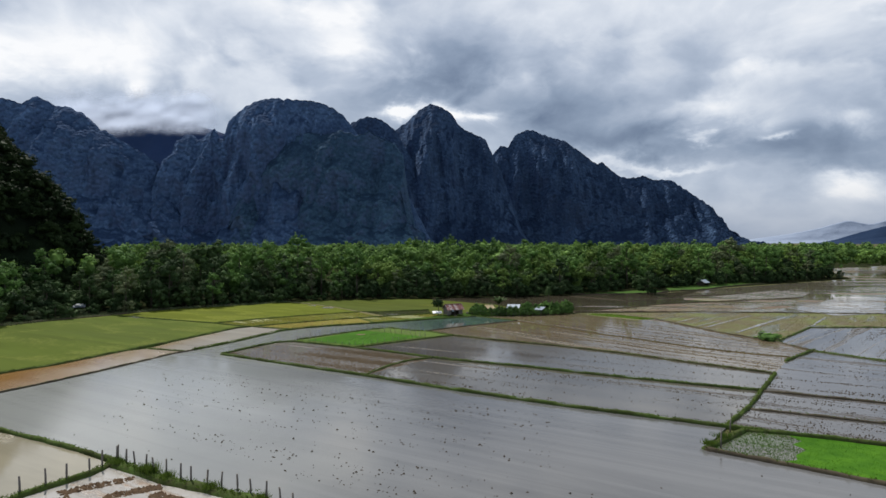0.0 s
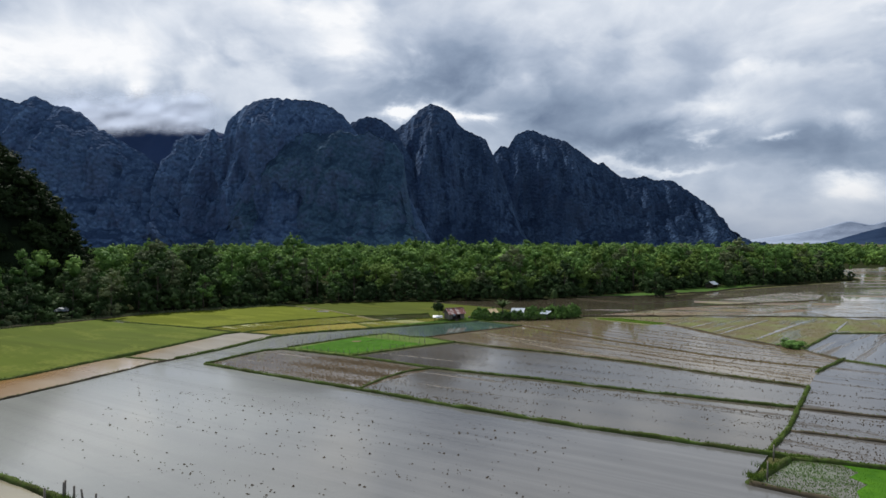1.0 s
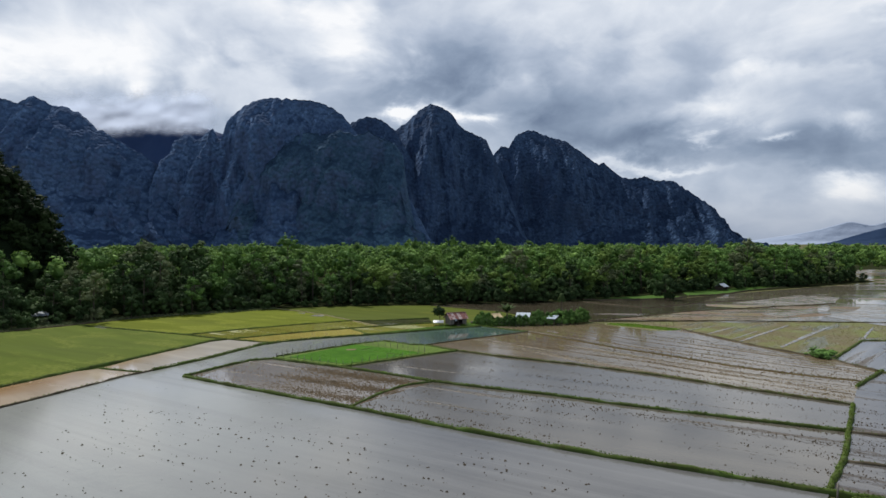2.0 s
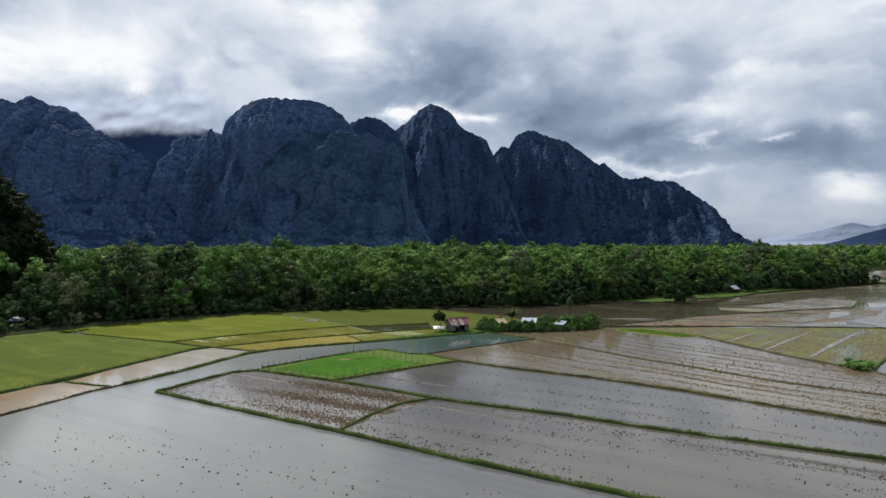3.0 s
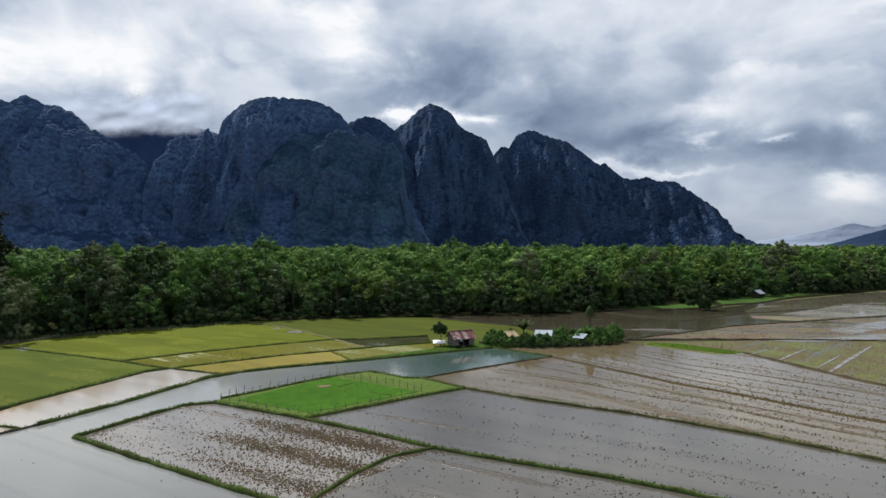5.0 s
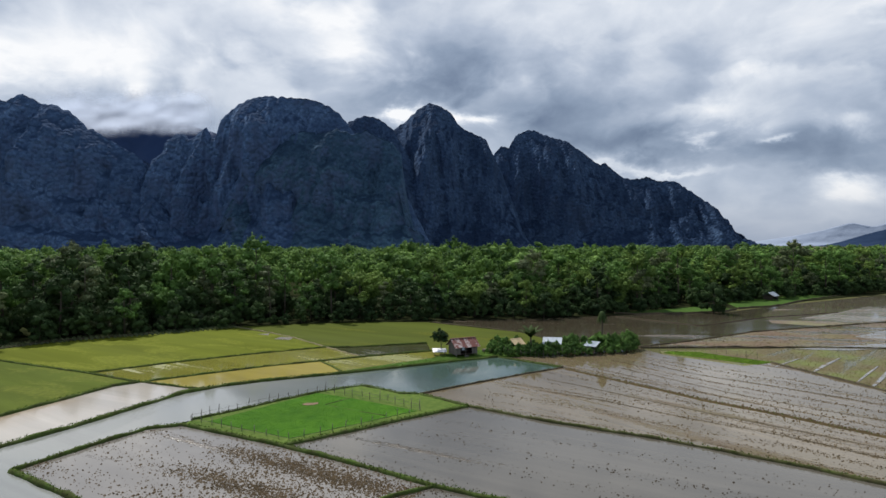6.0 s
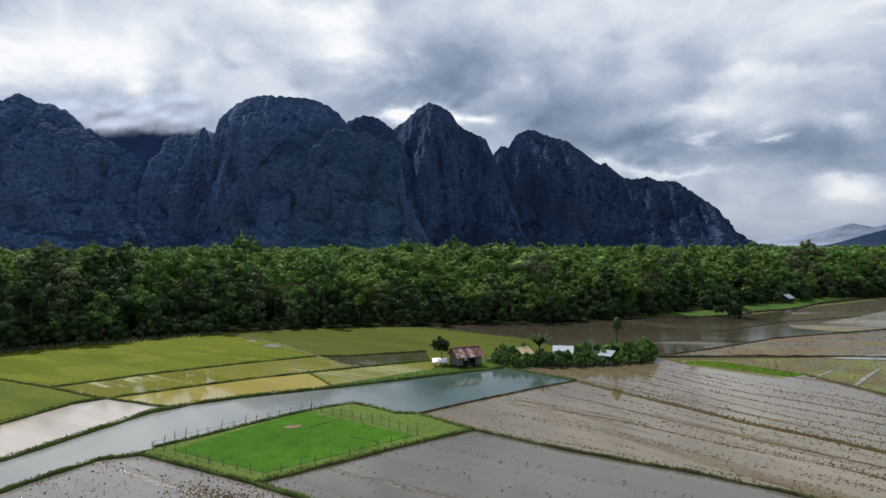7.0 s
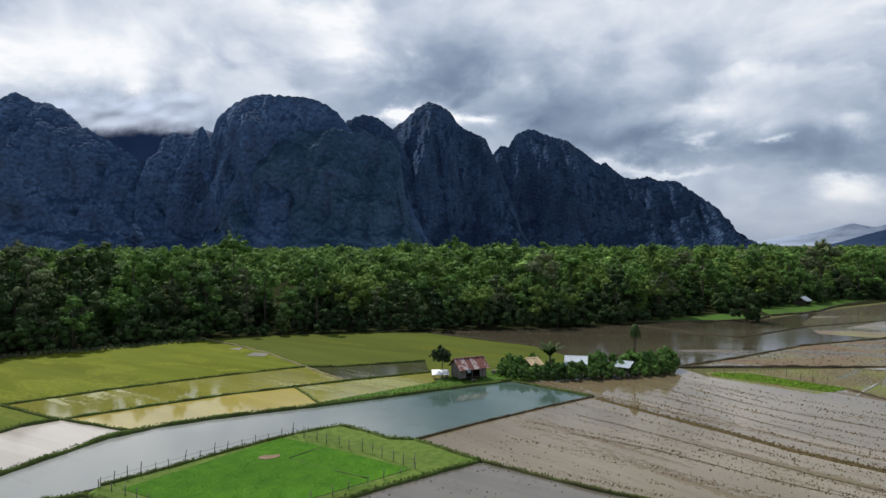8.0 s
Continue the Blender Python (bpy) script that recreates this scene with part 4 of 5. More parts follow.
furrows("mud_clods", PLOUGH_LINES, 2, 16, 0.06, 15, 0.22, "brown clods along plough ridges in shallow water", RIDGE_CLOD)
furrows("mud_clods", [LINE_3, [(x + 0.9, y + 0.7) for x, y in LINE_3]], 2, 30, 0.08, 16, 0.2, "brown clods along a broad mud ridge", RIDGE_CLOD)
RIDGE_MUD = soil("ridge_mud", (0.056, 0.041, 0.019), (0.088, 0.063, 0.028), 1.6)
bund(LINE_3, 1.7, 0.08, 0.25, RIDGE_MUD, "broad low ridge of brown mud across a ploughed paddy", -0.08)
for line, w in ((LINE_1, 0.32), (LINE_2, 0.5), (LINE_4, 0.42), (LINE_5, 0.34)):
    bund(line[1:], w, 0.05, 0.0, DARK_BANK, "thin dark plough ridge of wet mud", -0.08)
furrows("mud_clods", [[(40.8, 75), (51.8, 69.3), (69.4, 61)], [(44, 79.4), (56, 73.5), (73, 67)], [(47.6, 84), (60, 78), (76, 71.5)], [(54, 92), (62, 86), (79, 75.5)], [(62.6, 100), (69.2, 91), (79.6, 76.4)]], 3, 13, 0.075, 5, 0.2)
furrows("mud_clods", [[(34.9, 66.6), (46, 61.2), (64.4, 51.6)], [(39.8, 73.2), (51.3, 67.6), (68.6, 59.6)]], 6, 9, 0.07, 6, 0.22)
furrows("mud_clods", [[(29.6, 60.4), (41.2, 54.6), (58.2, 45.2)], [(34, 65.6), (45.4, 60), (63.6, 50.4)]], 7, 13, 0.075, 7, 0.22)
furrows("mud_clods", [[(-42, 86), (-20, 78), (0, 70), (14, 64)], [(-40, 77.3), (-24, 70.6), (-9, 64.4), (8, 57)], [(-36, 64), (-18, 55.6), (-2, 49), (12, 43)], [(-12, 47), (6, 38), (24, 30)]], 5, 1.3, 0.075, 8, 0.3, "scattered dark clods in rows in smooth grey water")
clods("mud_clods", BIG, 700, 0.06, 18, 6.5, 0.3, 23)
clods("mud_clods", P9, 7000, 0.090, 9, 4.0, 0.3, -44)
clods("mud_clods", P9B, 2600, 0.090, 10, 3.0, 0.2)
clods("mud_clods", MID, 2500, 0.11, 11, 5.0, 0.3, 8, material=BROWN_CLOD)
for x, y, turn, long in ((-27.0, 45.6, 34, 2.6), (-23.6, 44.4, 30, 1.9), (-30.0, 41.6, 40, 2.8), (-20.6, 43.4, -25, 1.4), (-26.0, 41.5, 32, 2.4)):
    heap = clods("mud_heaps", [(-long, -0.5), (long, -0.5), (long, 0.5), (-long, 0.5)], 330, 0.13, int(10 * long), 9.0, 0.6, 0, "long heap of brown mud in pale water", MUD_HEAP)
    heap.matrix_basis = pose(x, y, 0.01, 0, 0, turn)


def seedlings(name, poly, count, size, high, material, seed, z, label, bare=()):
    p = scatter(poly, count, seed)
    for a, b in bare:
        a, b = np.array(a), np.array(b)
        t = np.clip(((p - a) @ (b - a)) / ((b - a) @ (b - a)), 0, 1)
        p = p[np.linalg.norm(p - (a + t[:, None] * (b - a)), axis=1) > 0.28]
    ob = new(name, tufts(name, np.c_[p, np.full(len(p), z)], size, high, material, seed, 3, 0.3))
    return tagged(ob, label, "rice", kind="stuff")


seedlings("rice_seedlings", BED, 9000, 0.03, 0.05, RICE, 21, 0.11, "dense vivid green rice seedlings",
          (((-14.9, 119), (-7.4, 114.4)), ((-14.9, 119), (-12.5, 121.9)), ((-17.6, 119.1), (-16, 119.3)), ((-17.2, 119.6), (-16.2, 118.8)), ((-19.5, 121.4), (-16.5, 119.8))))
seedlings("rice_seedlings", N2B, 9000, 0.03, 0.06, RICE, 22, 0.04, "dense vivid green rice seedlings")
seedlings("rice_seedlings", STRIP, 2500, 0.05, 0.12, GRASS, 23, 0.05, "bright green rice seedlings in a strip")
seedlings("weed_tufts", WEEDS, 9000, 0.06, 0.10, WEED, 31, 0.03, "sparse olive weeds in a shallow paddy")
seedlings("weed_tufts", MID, 5000, 0.08, 0.10, WEED, 32, 0.03, "sparse olive weeds in a marshy paddy")
seedlings("rice_seedlings", N2A, 2600, 0.035, 0.09, RICE, 24, 0.03, "thin green rice seedlings standing in water")
seedlings("bank_grass", ISLE, 9000, 0.05, 0.14, GRASS, 29, 0.15, "lush green grass round the huts")

def grass_clump(x, y, high, n, seed, z=0.3):
    r = np.random.default_rng(seed)
    spots = np.c_[r.normal(0, 0.28, (n, 2)), np.zeros(n)]
    ob = new("grass_clump", tufts("grass_clump", spots, 0.05, high, GRASS, seed, 3, 0.4))
    ob.matrix_basis = pose(x, y, z)
    return tagged(ob, "tall clump of lush green grass on a bund", "grass", "grass clumps on the bunds")


for k, (x, y, h) in enumerate(((-23.6, 47.4, 0.8), (-24.4, 47.9, 0.6), (-21.9, 46.5, 0.5), (-27.6, 49.6, 0.45), (-17.8, 44.6, 0.4), (-13.2, 42.4, 0.45), (24.4, 53.9, 0.4), (26.6, 55.8, 0.45))):
    grass_clump(x, y, h, 90, 300 + k)

# ---- mountains ----


def massif(name, crest, depth, front, back, material, label, rough=1.0, nx=310, ny=84, seed=0.0, cliff=0.55):
    """A ridge whose crest follows a few heights along x; ribs and gullies run down its face."""
    cx, cz = [c[0] for c in crest], [c[1] for c in crest]
    x0, x1 = cx[0], cx[-1]
    verts = []
    rows = ny + 8
    for j in range(rows):
        t = j / (ny - 1)
        for i in range(nx):
            x = x0 + (x1 - x0) * i / (nx - 1)
            if t <= 1:
                free = 1 - t
                w = noise.fractal((x * 0.004, t * 2.0, seed), 0.9, 2.1, 4) * 90 * free * rough
                zc = float(np.interp(x + w, cx, cz))
                arch = math.sin(math.pi * t)
                # spurs and bays: the whole profile shifts forwards and back along the ridge
                spur = noise.fractal((x * 0.0062, t * 0.7, seed + 3), 0.9, 2.0, 4)
                knob = noise.fractal((x * 0.017, t * 3.2, seed + 13), 0.9, 2.0, 4)
                s = min(1.0, max(0.0, t + (0.10 * spur + 0.035 * knob) * arch * rough))
                c0 = min(0.85, max(0.3, cliff + 0.14 * noise.noise((x * 0.007, 0.5, seed + 21))))
                c1 = 0.55 * c0 + 0.08 * noise.noise((x * 0.011, 2.5, seed + 22))
                p = 0.66 * s + 0.24 * max(0.0, (s - c0) / (1 - c0)) ** 0.6 + 0.10 * min(1.0, max(0.0, (s - c1) / 0.16))
                z = zc * min(1.0, p) + (7 * noise.fractal((x * 0.03, t * 9.0, seed + 5), 0.8, 2.0, 4)) * min(1.0, 0.45 + 2 * free) * rough
                z += 4.5 * noise.noise((x * 0.085, t * 14.0, seed + 41)) * rough
                # buttresses and narrow columns, strongest on the cliffs
                bx = x + 45 * noise.noise((x * 0.005, t * 1.6, seed + 51))
                rib = 1 - 2 * abs(noise.noise((bx * 0.015, t * 1.4, seed + 61)))
                column = 1 - 2 * abs(noise.noise((bx * 0.04, t * 1.6, seed + 62)))
                steep = min(1.0, max(0.0, (s - 0.8 * c0) / 0.2))
                ledge = noise.fractal((x * 0.026, t * 7.0, seed + 71), 0.7, 2.2, 4)
                y = depth - 0.42 * front * free ** 1.1 - (spur * 58 + knob * 24 + rib * 13 + column * (3 + 7 * steep) + ledge * 7) * rough * arch ** 0.6
            else:
                u = (j - ny + 1) / 8
                z = float(np.interp(x, cx, cz)) * (1 - 0.9 * u) - 8
                y = depth + back * u
            verts.append((x, y, max(z, -8)))
    faces = [(j * nx + i, j * nx + i + 1, (j + 1) * nx + i + 1, (j + 1) * nx + i) for j in range(rows - 1) for i in range(nx - 1)]
    ob = new(name, mesh_of(name, verts, faces, material, True))
    return tagged(ob, label, "mountain", "karst mountains behind the valley")


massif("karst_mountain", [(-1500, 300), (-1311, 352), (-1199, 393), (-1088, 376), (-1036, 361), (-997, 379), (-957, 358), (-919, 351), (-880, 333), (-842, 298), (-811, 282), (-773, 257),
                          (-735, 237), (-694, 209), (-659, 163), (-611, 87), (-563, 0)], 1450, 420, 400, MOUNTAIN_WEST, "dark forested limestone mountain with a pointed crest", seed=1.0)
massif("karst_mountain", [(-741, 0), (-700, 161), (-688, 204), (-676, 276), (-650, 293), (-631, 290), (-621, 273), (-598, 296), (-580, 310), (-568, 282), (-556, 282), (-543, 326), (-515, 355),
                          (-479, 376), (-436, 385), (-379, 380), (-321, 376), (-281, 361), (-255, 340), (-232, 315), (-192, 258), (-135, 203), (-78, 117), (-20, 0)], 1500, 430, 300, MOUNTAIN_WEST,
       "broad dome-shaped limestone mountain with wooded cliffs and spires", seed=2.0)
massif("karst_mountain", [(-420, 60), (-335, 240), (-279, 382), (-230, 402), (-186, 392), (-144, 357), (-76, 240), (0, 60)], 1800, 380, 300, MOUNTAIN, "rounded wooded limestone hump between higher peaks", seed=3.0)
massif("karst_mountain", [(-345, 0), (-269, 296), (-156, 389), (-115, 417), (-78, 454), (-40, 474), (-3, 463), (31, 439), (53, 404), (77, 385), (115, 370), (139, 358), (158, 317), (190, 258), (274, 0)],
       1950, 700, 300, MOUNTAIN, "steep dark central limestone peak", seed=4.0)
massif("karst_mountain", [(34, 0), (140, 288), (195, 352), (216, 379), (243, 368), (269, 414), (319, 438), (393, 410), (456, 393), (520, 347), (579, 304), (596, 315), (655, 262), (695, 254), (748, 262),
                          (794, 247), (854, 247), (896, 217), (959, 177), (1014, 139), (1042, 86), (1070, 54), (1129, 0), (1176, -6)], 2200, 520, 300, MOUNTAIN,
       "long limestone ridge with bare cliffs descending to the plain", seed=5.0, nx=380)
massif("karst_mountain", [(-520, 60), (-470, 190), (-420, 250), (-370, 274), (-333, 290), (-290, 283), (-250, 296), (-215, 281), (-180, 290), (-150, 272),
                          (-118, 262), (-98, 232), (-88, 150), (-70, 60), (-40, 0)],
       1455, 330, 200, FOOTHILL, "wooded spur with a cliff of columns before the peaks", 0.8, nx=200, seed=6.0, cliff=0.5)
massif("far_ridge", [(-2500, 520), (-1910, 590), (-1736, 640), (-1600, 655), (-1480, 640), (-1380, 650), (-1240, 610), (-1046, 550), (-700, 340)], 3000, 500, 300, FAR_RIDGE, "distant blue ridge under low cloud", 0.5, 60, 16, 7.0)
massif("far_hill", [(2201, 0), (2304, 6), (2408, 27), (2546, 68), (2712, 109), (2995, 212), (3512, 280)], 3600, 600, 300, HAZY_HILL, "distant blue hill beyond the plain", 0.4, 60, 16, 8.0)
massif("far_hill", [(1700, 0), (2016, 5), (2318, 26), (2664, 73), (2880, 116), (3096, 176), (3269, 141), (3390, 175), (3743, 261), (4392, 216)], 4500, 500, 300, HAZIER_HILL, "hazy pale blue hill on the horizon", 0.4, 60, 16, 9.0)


def low_cloud():
    """A thin bank of cloud that hides the top of the far ridge, frayed at its edges."""
    def build(N):
        at = N.tree.nodes.new("ShaderNodeSeparateXYZ")
        N.put(at.inputs[0], N.add("ShaderNodeTexCoord", "Generated"))
        wisp = N.noise(place(N), 0.007, 4.0, 0.55)
        v = N.maths("ADD", at.outputs[2], N.maths("MULTIPLY", N.maths("SUBTRACT", wisp, 0.5), 0.4))
        low = N.span(v, 0.17, 0.42, smooth=True)
        high = N.span(v, 0.62, 0.98, 1.0, 0.0, smooth=True)
        ends = N.maths("MULTIPLY", N.span(at.outputs[0], 0.0, 0.2, smooth=True), N.span(at.outputs[0], 0.8, 1.0, 1.0, 0.0, smooth=True))
        thick = N.maths("MULTIPLY", N.maths("MULTIPLY", low, high), ends)
        white = (0.46, 0.52, 0.64)
        body = N.add("ShaderNodeBsdfTranslucent", Color=white)
        return N.add("ShaderNodeMixShader", i0=thick, i1=N.add("ShaderNodeBsdfTransparent"), i2=body)
    nx, nz = 60, 24
    verts = []
    for j in range(nz):
        for i in range(nx):
            x, z = -1950 + 950 * i / (nx - 1), 470 + 290 * j / (nz - 1)
            verts.append((x, 2800 + 10 * noise.fractal((x * 0.008, z * 0.012, 5.0), 0.9, 2.0, 3), z))
    faces = [(j * nx + i, j * nx + i + 1, (j + 1) * nx + i + 1, (j + 1) * nx + i) for j in range(nz - 1) for i in range(nx - 1)]
    ob = new("low_cloud", mesh_of("low_cloud", verts, faces, shader("low_cloud", build), True))
    tagged(ob, "low bank of pale grey cloud hiding a distant ridge", "cloud", kind="structure")


low_cloud()


def hill_height(x, y):
    """The near wooded hill west of the fields: a steep nose that points east."""
    back = (y - 189) * 0.75 if y > 189 else (189 - y) * 0.55
    h = float(np.interp(-(x + back), (103, 108, 112, 119, 123, 128, 142, 165, 200, 260), (0, 8, 13, 27, 32, 40, 55, 75, 97, 110)))
    return h * (1 + 0.14 * noise.fractal((x * 0.025, y * 0.025, 3), 0.9, 2, 4)) - 1


def near_hill():
    n = 84
    verts = [(-320 + 222 * i / (n - 1), 110 + 190 * j / (n - 1)) for j in range(n) for i in range(n)]
    verts = [(x, y, hill_height(x, y)) for x, y in verts]
    faces = [(j * n + i, j * n + i + 1, (j + 1) * n + i + 1, (j + 1) * n + i) for j in range(n - 1) for i in range(n - 1)]
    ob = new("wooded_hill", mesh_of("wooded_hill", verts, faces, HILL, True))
    tagged(ob, "steep dark wooded hill beside the rice fields", "hill")


near_hill()

# ---- trees ----


def tree(name, seed, high, spread, crown_from, clumps, leaves, leaf, material, label, category="tree", squash=0.85, trunk=0.25, group="trees at the forest edge"):
    """A tapered trunk with limbs, and a crown of many leaf clumps with gaps."""
    r = np.random.default_rng(seed)
    root = tagged(new(name), label, category, group)
    bm = bmesh.new()
    bend = r.normal(0, 0.03 * high, 2)
    stem = [(0, 0, -0.4), (bend[0] * 0.3, bend[1] * 0.3, high * 0.3), (bend[0] * 0.7, bend[1] * 0.7, high * 0.6), (bend[0], bend[1], high * 0.88)]
    tube(bm, stem, [trunk * 1.35, trunk, trunk * 0.65, trunk * 0.2], 7)
    L = Leaves(seed)
    lobes = max(7, clumps // 6)
    for k in range(lobes):
        f = (k + 0.5) / lobes
        z = high * (crown_from + (0.92 - crown_from) * f)
        belt = math.sin(math.pi * min(1, 0.16 + 0.84 * f) ** 1.15) ** 0.7
        a, d = k * 2.4 + r.uniform(-0.7, 0.7), spread * belt * math.sqrt(r.uniform(0.12, 1.1))
        c = np.array([bend[0] * f + math.cos(a) * d, bend[1] * f + math.sin(a) * d, z + r.normal(0, 0.03 * high)])
        rad = spread * r.uniform(0.36, 0.58)
        L.lobe(c, rad, 11, leaves // 2, leaf * 0.92, squash * r.uniform(0.9, 1.25))
        s = Vector(stem[1]).lerp(Vector(stem[3]), min(1, max(0.0, f * 0.8)))
        tube(bm, [s, s.lerp(Vector(c), 0.55) + Vector((0, 0, 0.2)), Vector(c)], [trunk * 0.38, trunk * 0.22, 0.03], 5)
    part("trunk", bm, BARK, root, smooth=True)
    piece("crown", L.mesh("crown", material), root)
    return root


def bamboo(name, seed, high, spread, culms, material, label, group="trees at the forest edge"):
    """A clump of tall stems that arch outwards under feathery plumes of leaves."""
    r = np.random.default_rng(seed)
    root = tagged(new(name), label, "bamboo", group)
    bm = bmesh.new()
    L = Leaves(seed)
    for k in range(culms):
        a = k * 2.4 + r.uniform(-0.4, 0.4)
        out, h = spread * math.sqrt((k + 0.5) / culms) * r.uniform(0.75, 1.15), high * r.uniform(0.72, 1.0)
        way = np.array([math.cos(a), math.sin(a)])
        pts = []
        for i in range(8):
            f = i / 7
            rise = h * (f - 0.30 * (out / spread) * f ** 4) * (1.0 - 0.12 * f)
            pts.append((*(way * (0.5 + out * f ** 2.3)), rise - 0.2))
        tube(bm, pts[:6], [0.07, 0.065, 0.06, 0.05, 0.04, 0.025], 5)
        for i in range(2, 8):
            c = np.array(pts[i]) + r.normal(0, 0.25, 3)
            R = (0.7, 0.95, 1.15, 1.2, 1.0, 0.7)[i - 2] * r.uniform(0.8, 1.2) * spread / 4.0
            L.clump(c, R, 26, 0.46, 0.9, 0.66)
    part("stems", bm, BARK, root, smooth=True)
    piece("crown", L.mesh("crown", material), root)
    return root


KINDS = [
    tree("forest_tree", 1, 18.0, 4.2, 0.30, 50, 37, 0.46, LEAF, "tall broadleaf tree with a dense green crown at the forest edge"),
    tree("forest_tree", 2, 20.0, 3.4, 0.42, 42, 37, 0.44, LEAF, "tall slender broadleaf tree at the forest edge", trunk=0.22),
    tree("forest_tree", 3, 16.5, 4.8, 0.22, 54, 37, 0.48, LEAF, "wide leafy green tree at the forest edge"),
    tree("forest_tree", 4, 17.5, 2.9, 0.15, 50, 36, 0.42, LEAF_PALE, "pale green tree draped in climbers at the forest edge"),
    tree("forest_tree", 5, 15.0, 4.0, 0.18, 50, 36, 0.46, LEAF_DARK, "dark green bushy tree at the forest edge"),
    tree("forest_tree", 7, 18.0, 4.4, 0.34, 46, 37, 0.46, LEAF_LIGHT, "sunlit yellow-green tree at the forest edge"),
    tree("forest_tree", 6, 19.0, 4.6, 0.50, 38, 38, 0.44, LEAF_PALE, "tall tree with a high open crown and bare trunk"),
    bamboo("bamboo_clump", 8, 15.5, 4.6, 17, LEAF_LIGHT, "arching green bamboo clump at the forest edge"),
    bamboo("bamboo_clump", 9, 13.0, 4.0, 14, LEAF, "dense leafy bamboo clump at the forest edge"),
]
SHRUBS = [
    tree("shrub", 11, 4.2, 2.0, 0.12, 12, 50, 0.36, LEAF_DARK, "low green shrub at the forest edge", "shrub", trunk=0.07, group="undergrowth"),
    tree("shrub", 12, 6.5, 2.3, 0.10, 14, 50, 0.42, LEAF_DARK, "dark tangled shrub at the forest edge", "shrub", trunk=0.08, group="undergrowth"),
    tree("shrub", 13, 3.0, 1.9, 0.10, 10, 46, 0.34, LEAF_PALE, "pale leafy shrub at the forest edge", "shrub", trunk=0.06, group="undergrowth"),
]
BUSH = [
    tree("hedge_bush", 14, 2.6, 1.5, 0.12, 12, 56, 0.22, LEAF, "round green bush in the hedge by the huts", "bush", trunk=0.06, group="hedge round the huts"),
    tree("hedge_bush", 15, 3.4, 1.7, 0.12, 14, 60, 0.24, LEAF, "tall green bush in the hedge by the huts", "bush", trunk=0.07, group="hedge round the huts"),
]
EDGE = [(-128, 96), (-112, 104), (-104, 130), (-92, 151), (-77, 167), (-62, 177), (-49, 186.5), (-35, 191.5), (-17, 195), (1, 198), (27, 202), (52, 212), (72, 226), (96, 243), (125, 258), (158, 270), (204, 299)]


EDGE_LINE = resample([(x, y, 0) for x, y in EDGE], 1.0)


def edge_point(s, off):
    i = max(1, min(len(EDGE_LINE) - 2, int(s)))
    p = EDGE_LINE[i]
    d = (EDGE_LINE[i + 1] - EDGE_LINE[i - 1]).normalized()
    return p + Vector((-d.y, d.x, 0)) * off


def plant(kind, x, y, s, turn, z=0.0):
    return copy_thing(kind, pose(x, y, z, 0, 0, turn) @ Matrix.Scale(s, 4))


def edge_forest():
    r = random.Random(5)
    total = len(EDGE_LINE)
    s = 0.0
    # open rows of trees, thicker towards the back
    for off, gap, tall in ((2.0, 14.0, 0.62), (6.5, 7.4, 0.9), (14.5, 7.0, 0.98), (22.5, 7.0, 1.02)):
        s = r.uniform(0, 4)
        while s < total - 2:
            p = edge_point(s, off + r.uniform(-2.4, 2.4))
            west = max(0.0, min(1.0, (-55 - p.x) / 35))
            # more dark-leaved kinds in the west and front row stand in for shade
            k = r.choices(range(9), (0.3, 1.0, 0.3, 1.8, 10, 0.0, 2, 0, 0.2) if west > 0.5 else (2, 1.5, 2, 1, 5 if off < 8 else 2, 1, 0.8, 4, 3) if p.x < 55 else (3, 4, 1, 0.4, 0.5, 6, 4, 0.3, 0.5))[0]
            size = tall * (0.87 if p.x > -40 else 0.97) * (0.74 if p.x < -94 else 1.0) * min(1.25, max(0.5, r.gauss(0.92, 0.2))) * (1 + (0.32 * west if p.x > -94 else 0.0))
            if off < 5 and r.random() < 0.25:
                k, size = 4, size * 0.7
            plant(KINDS[k], p.x, p.y, size, r.uniform(0, 360))
            s += gap * r.uniform(0.7, 1.3)
    s = 1.0
    while s < total - 2:
        p = edge_point(s, r.uniform(-1.2, 2.5))
        plant(SHRUBS[r.choices((0, 1, 2), (3, 3, 1 if p.x < -30 else 0.3))[0]], p.x, p.y, r.uniform(0.45, 1.1), r.uniform(0, 360))
        s += r.uniform(1.8, 5.0)
    # thicket under the trees, its leaves coloured dark to deepen the shade
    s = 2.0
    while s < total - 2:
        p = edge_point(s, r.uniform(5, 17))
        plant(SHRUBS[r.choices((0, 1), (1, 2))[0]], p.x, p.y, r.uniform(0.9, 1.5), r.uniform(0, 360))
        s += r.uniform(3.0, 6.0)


edge_forest()
for x, y, s in ((-62.0, 206.0, 1.0), (-66.0, 218.0, 1.05), (-57.0, 212.0, 0.95)):
    plant(KINDS[4], x, y, s, 40 * x)
for k in range(9):
    plant(SHRUBS[2], -80.0 + 3.1 * k, 172.0 + 1.7 * k + 1.2 * (k % 3), 0.8 + 0.12 * (k % 4), 77 * k)


def edge_weeds():
    """Low weeds between the western fields and the trees."""
    r = np.random.default_rng(61)
    spots = []
    for _ in range(5200):
        p = edge_point(r.uniform(0, 125), r.uniform(-3.0, 2.5))
        spots.append((p.x, p.y, 0.05))
    ob = new("edge_weeds", tufts("edge_weeds", spots, 0.16, 0.45, LEAF_PALE, 62, 3, 0.7))
    tagged(ob, "low grey-green weeds along the forest edge", "weeds", kind="stuff")


edge_weeds()


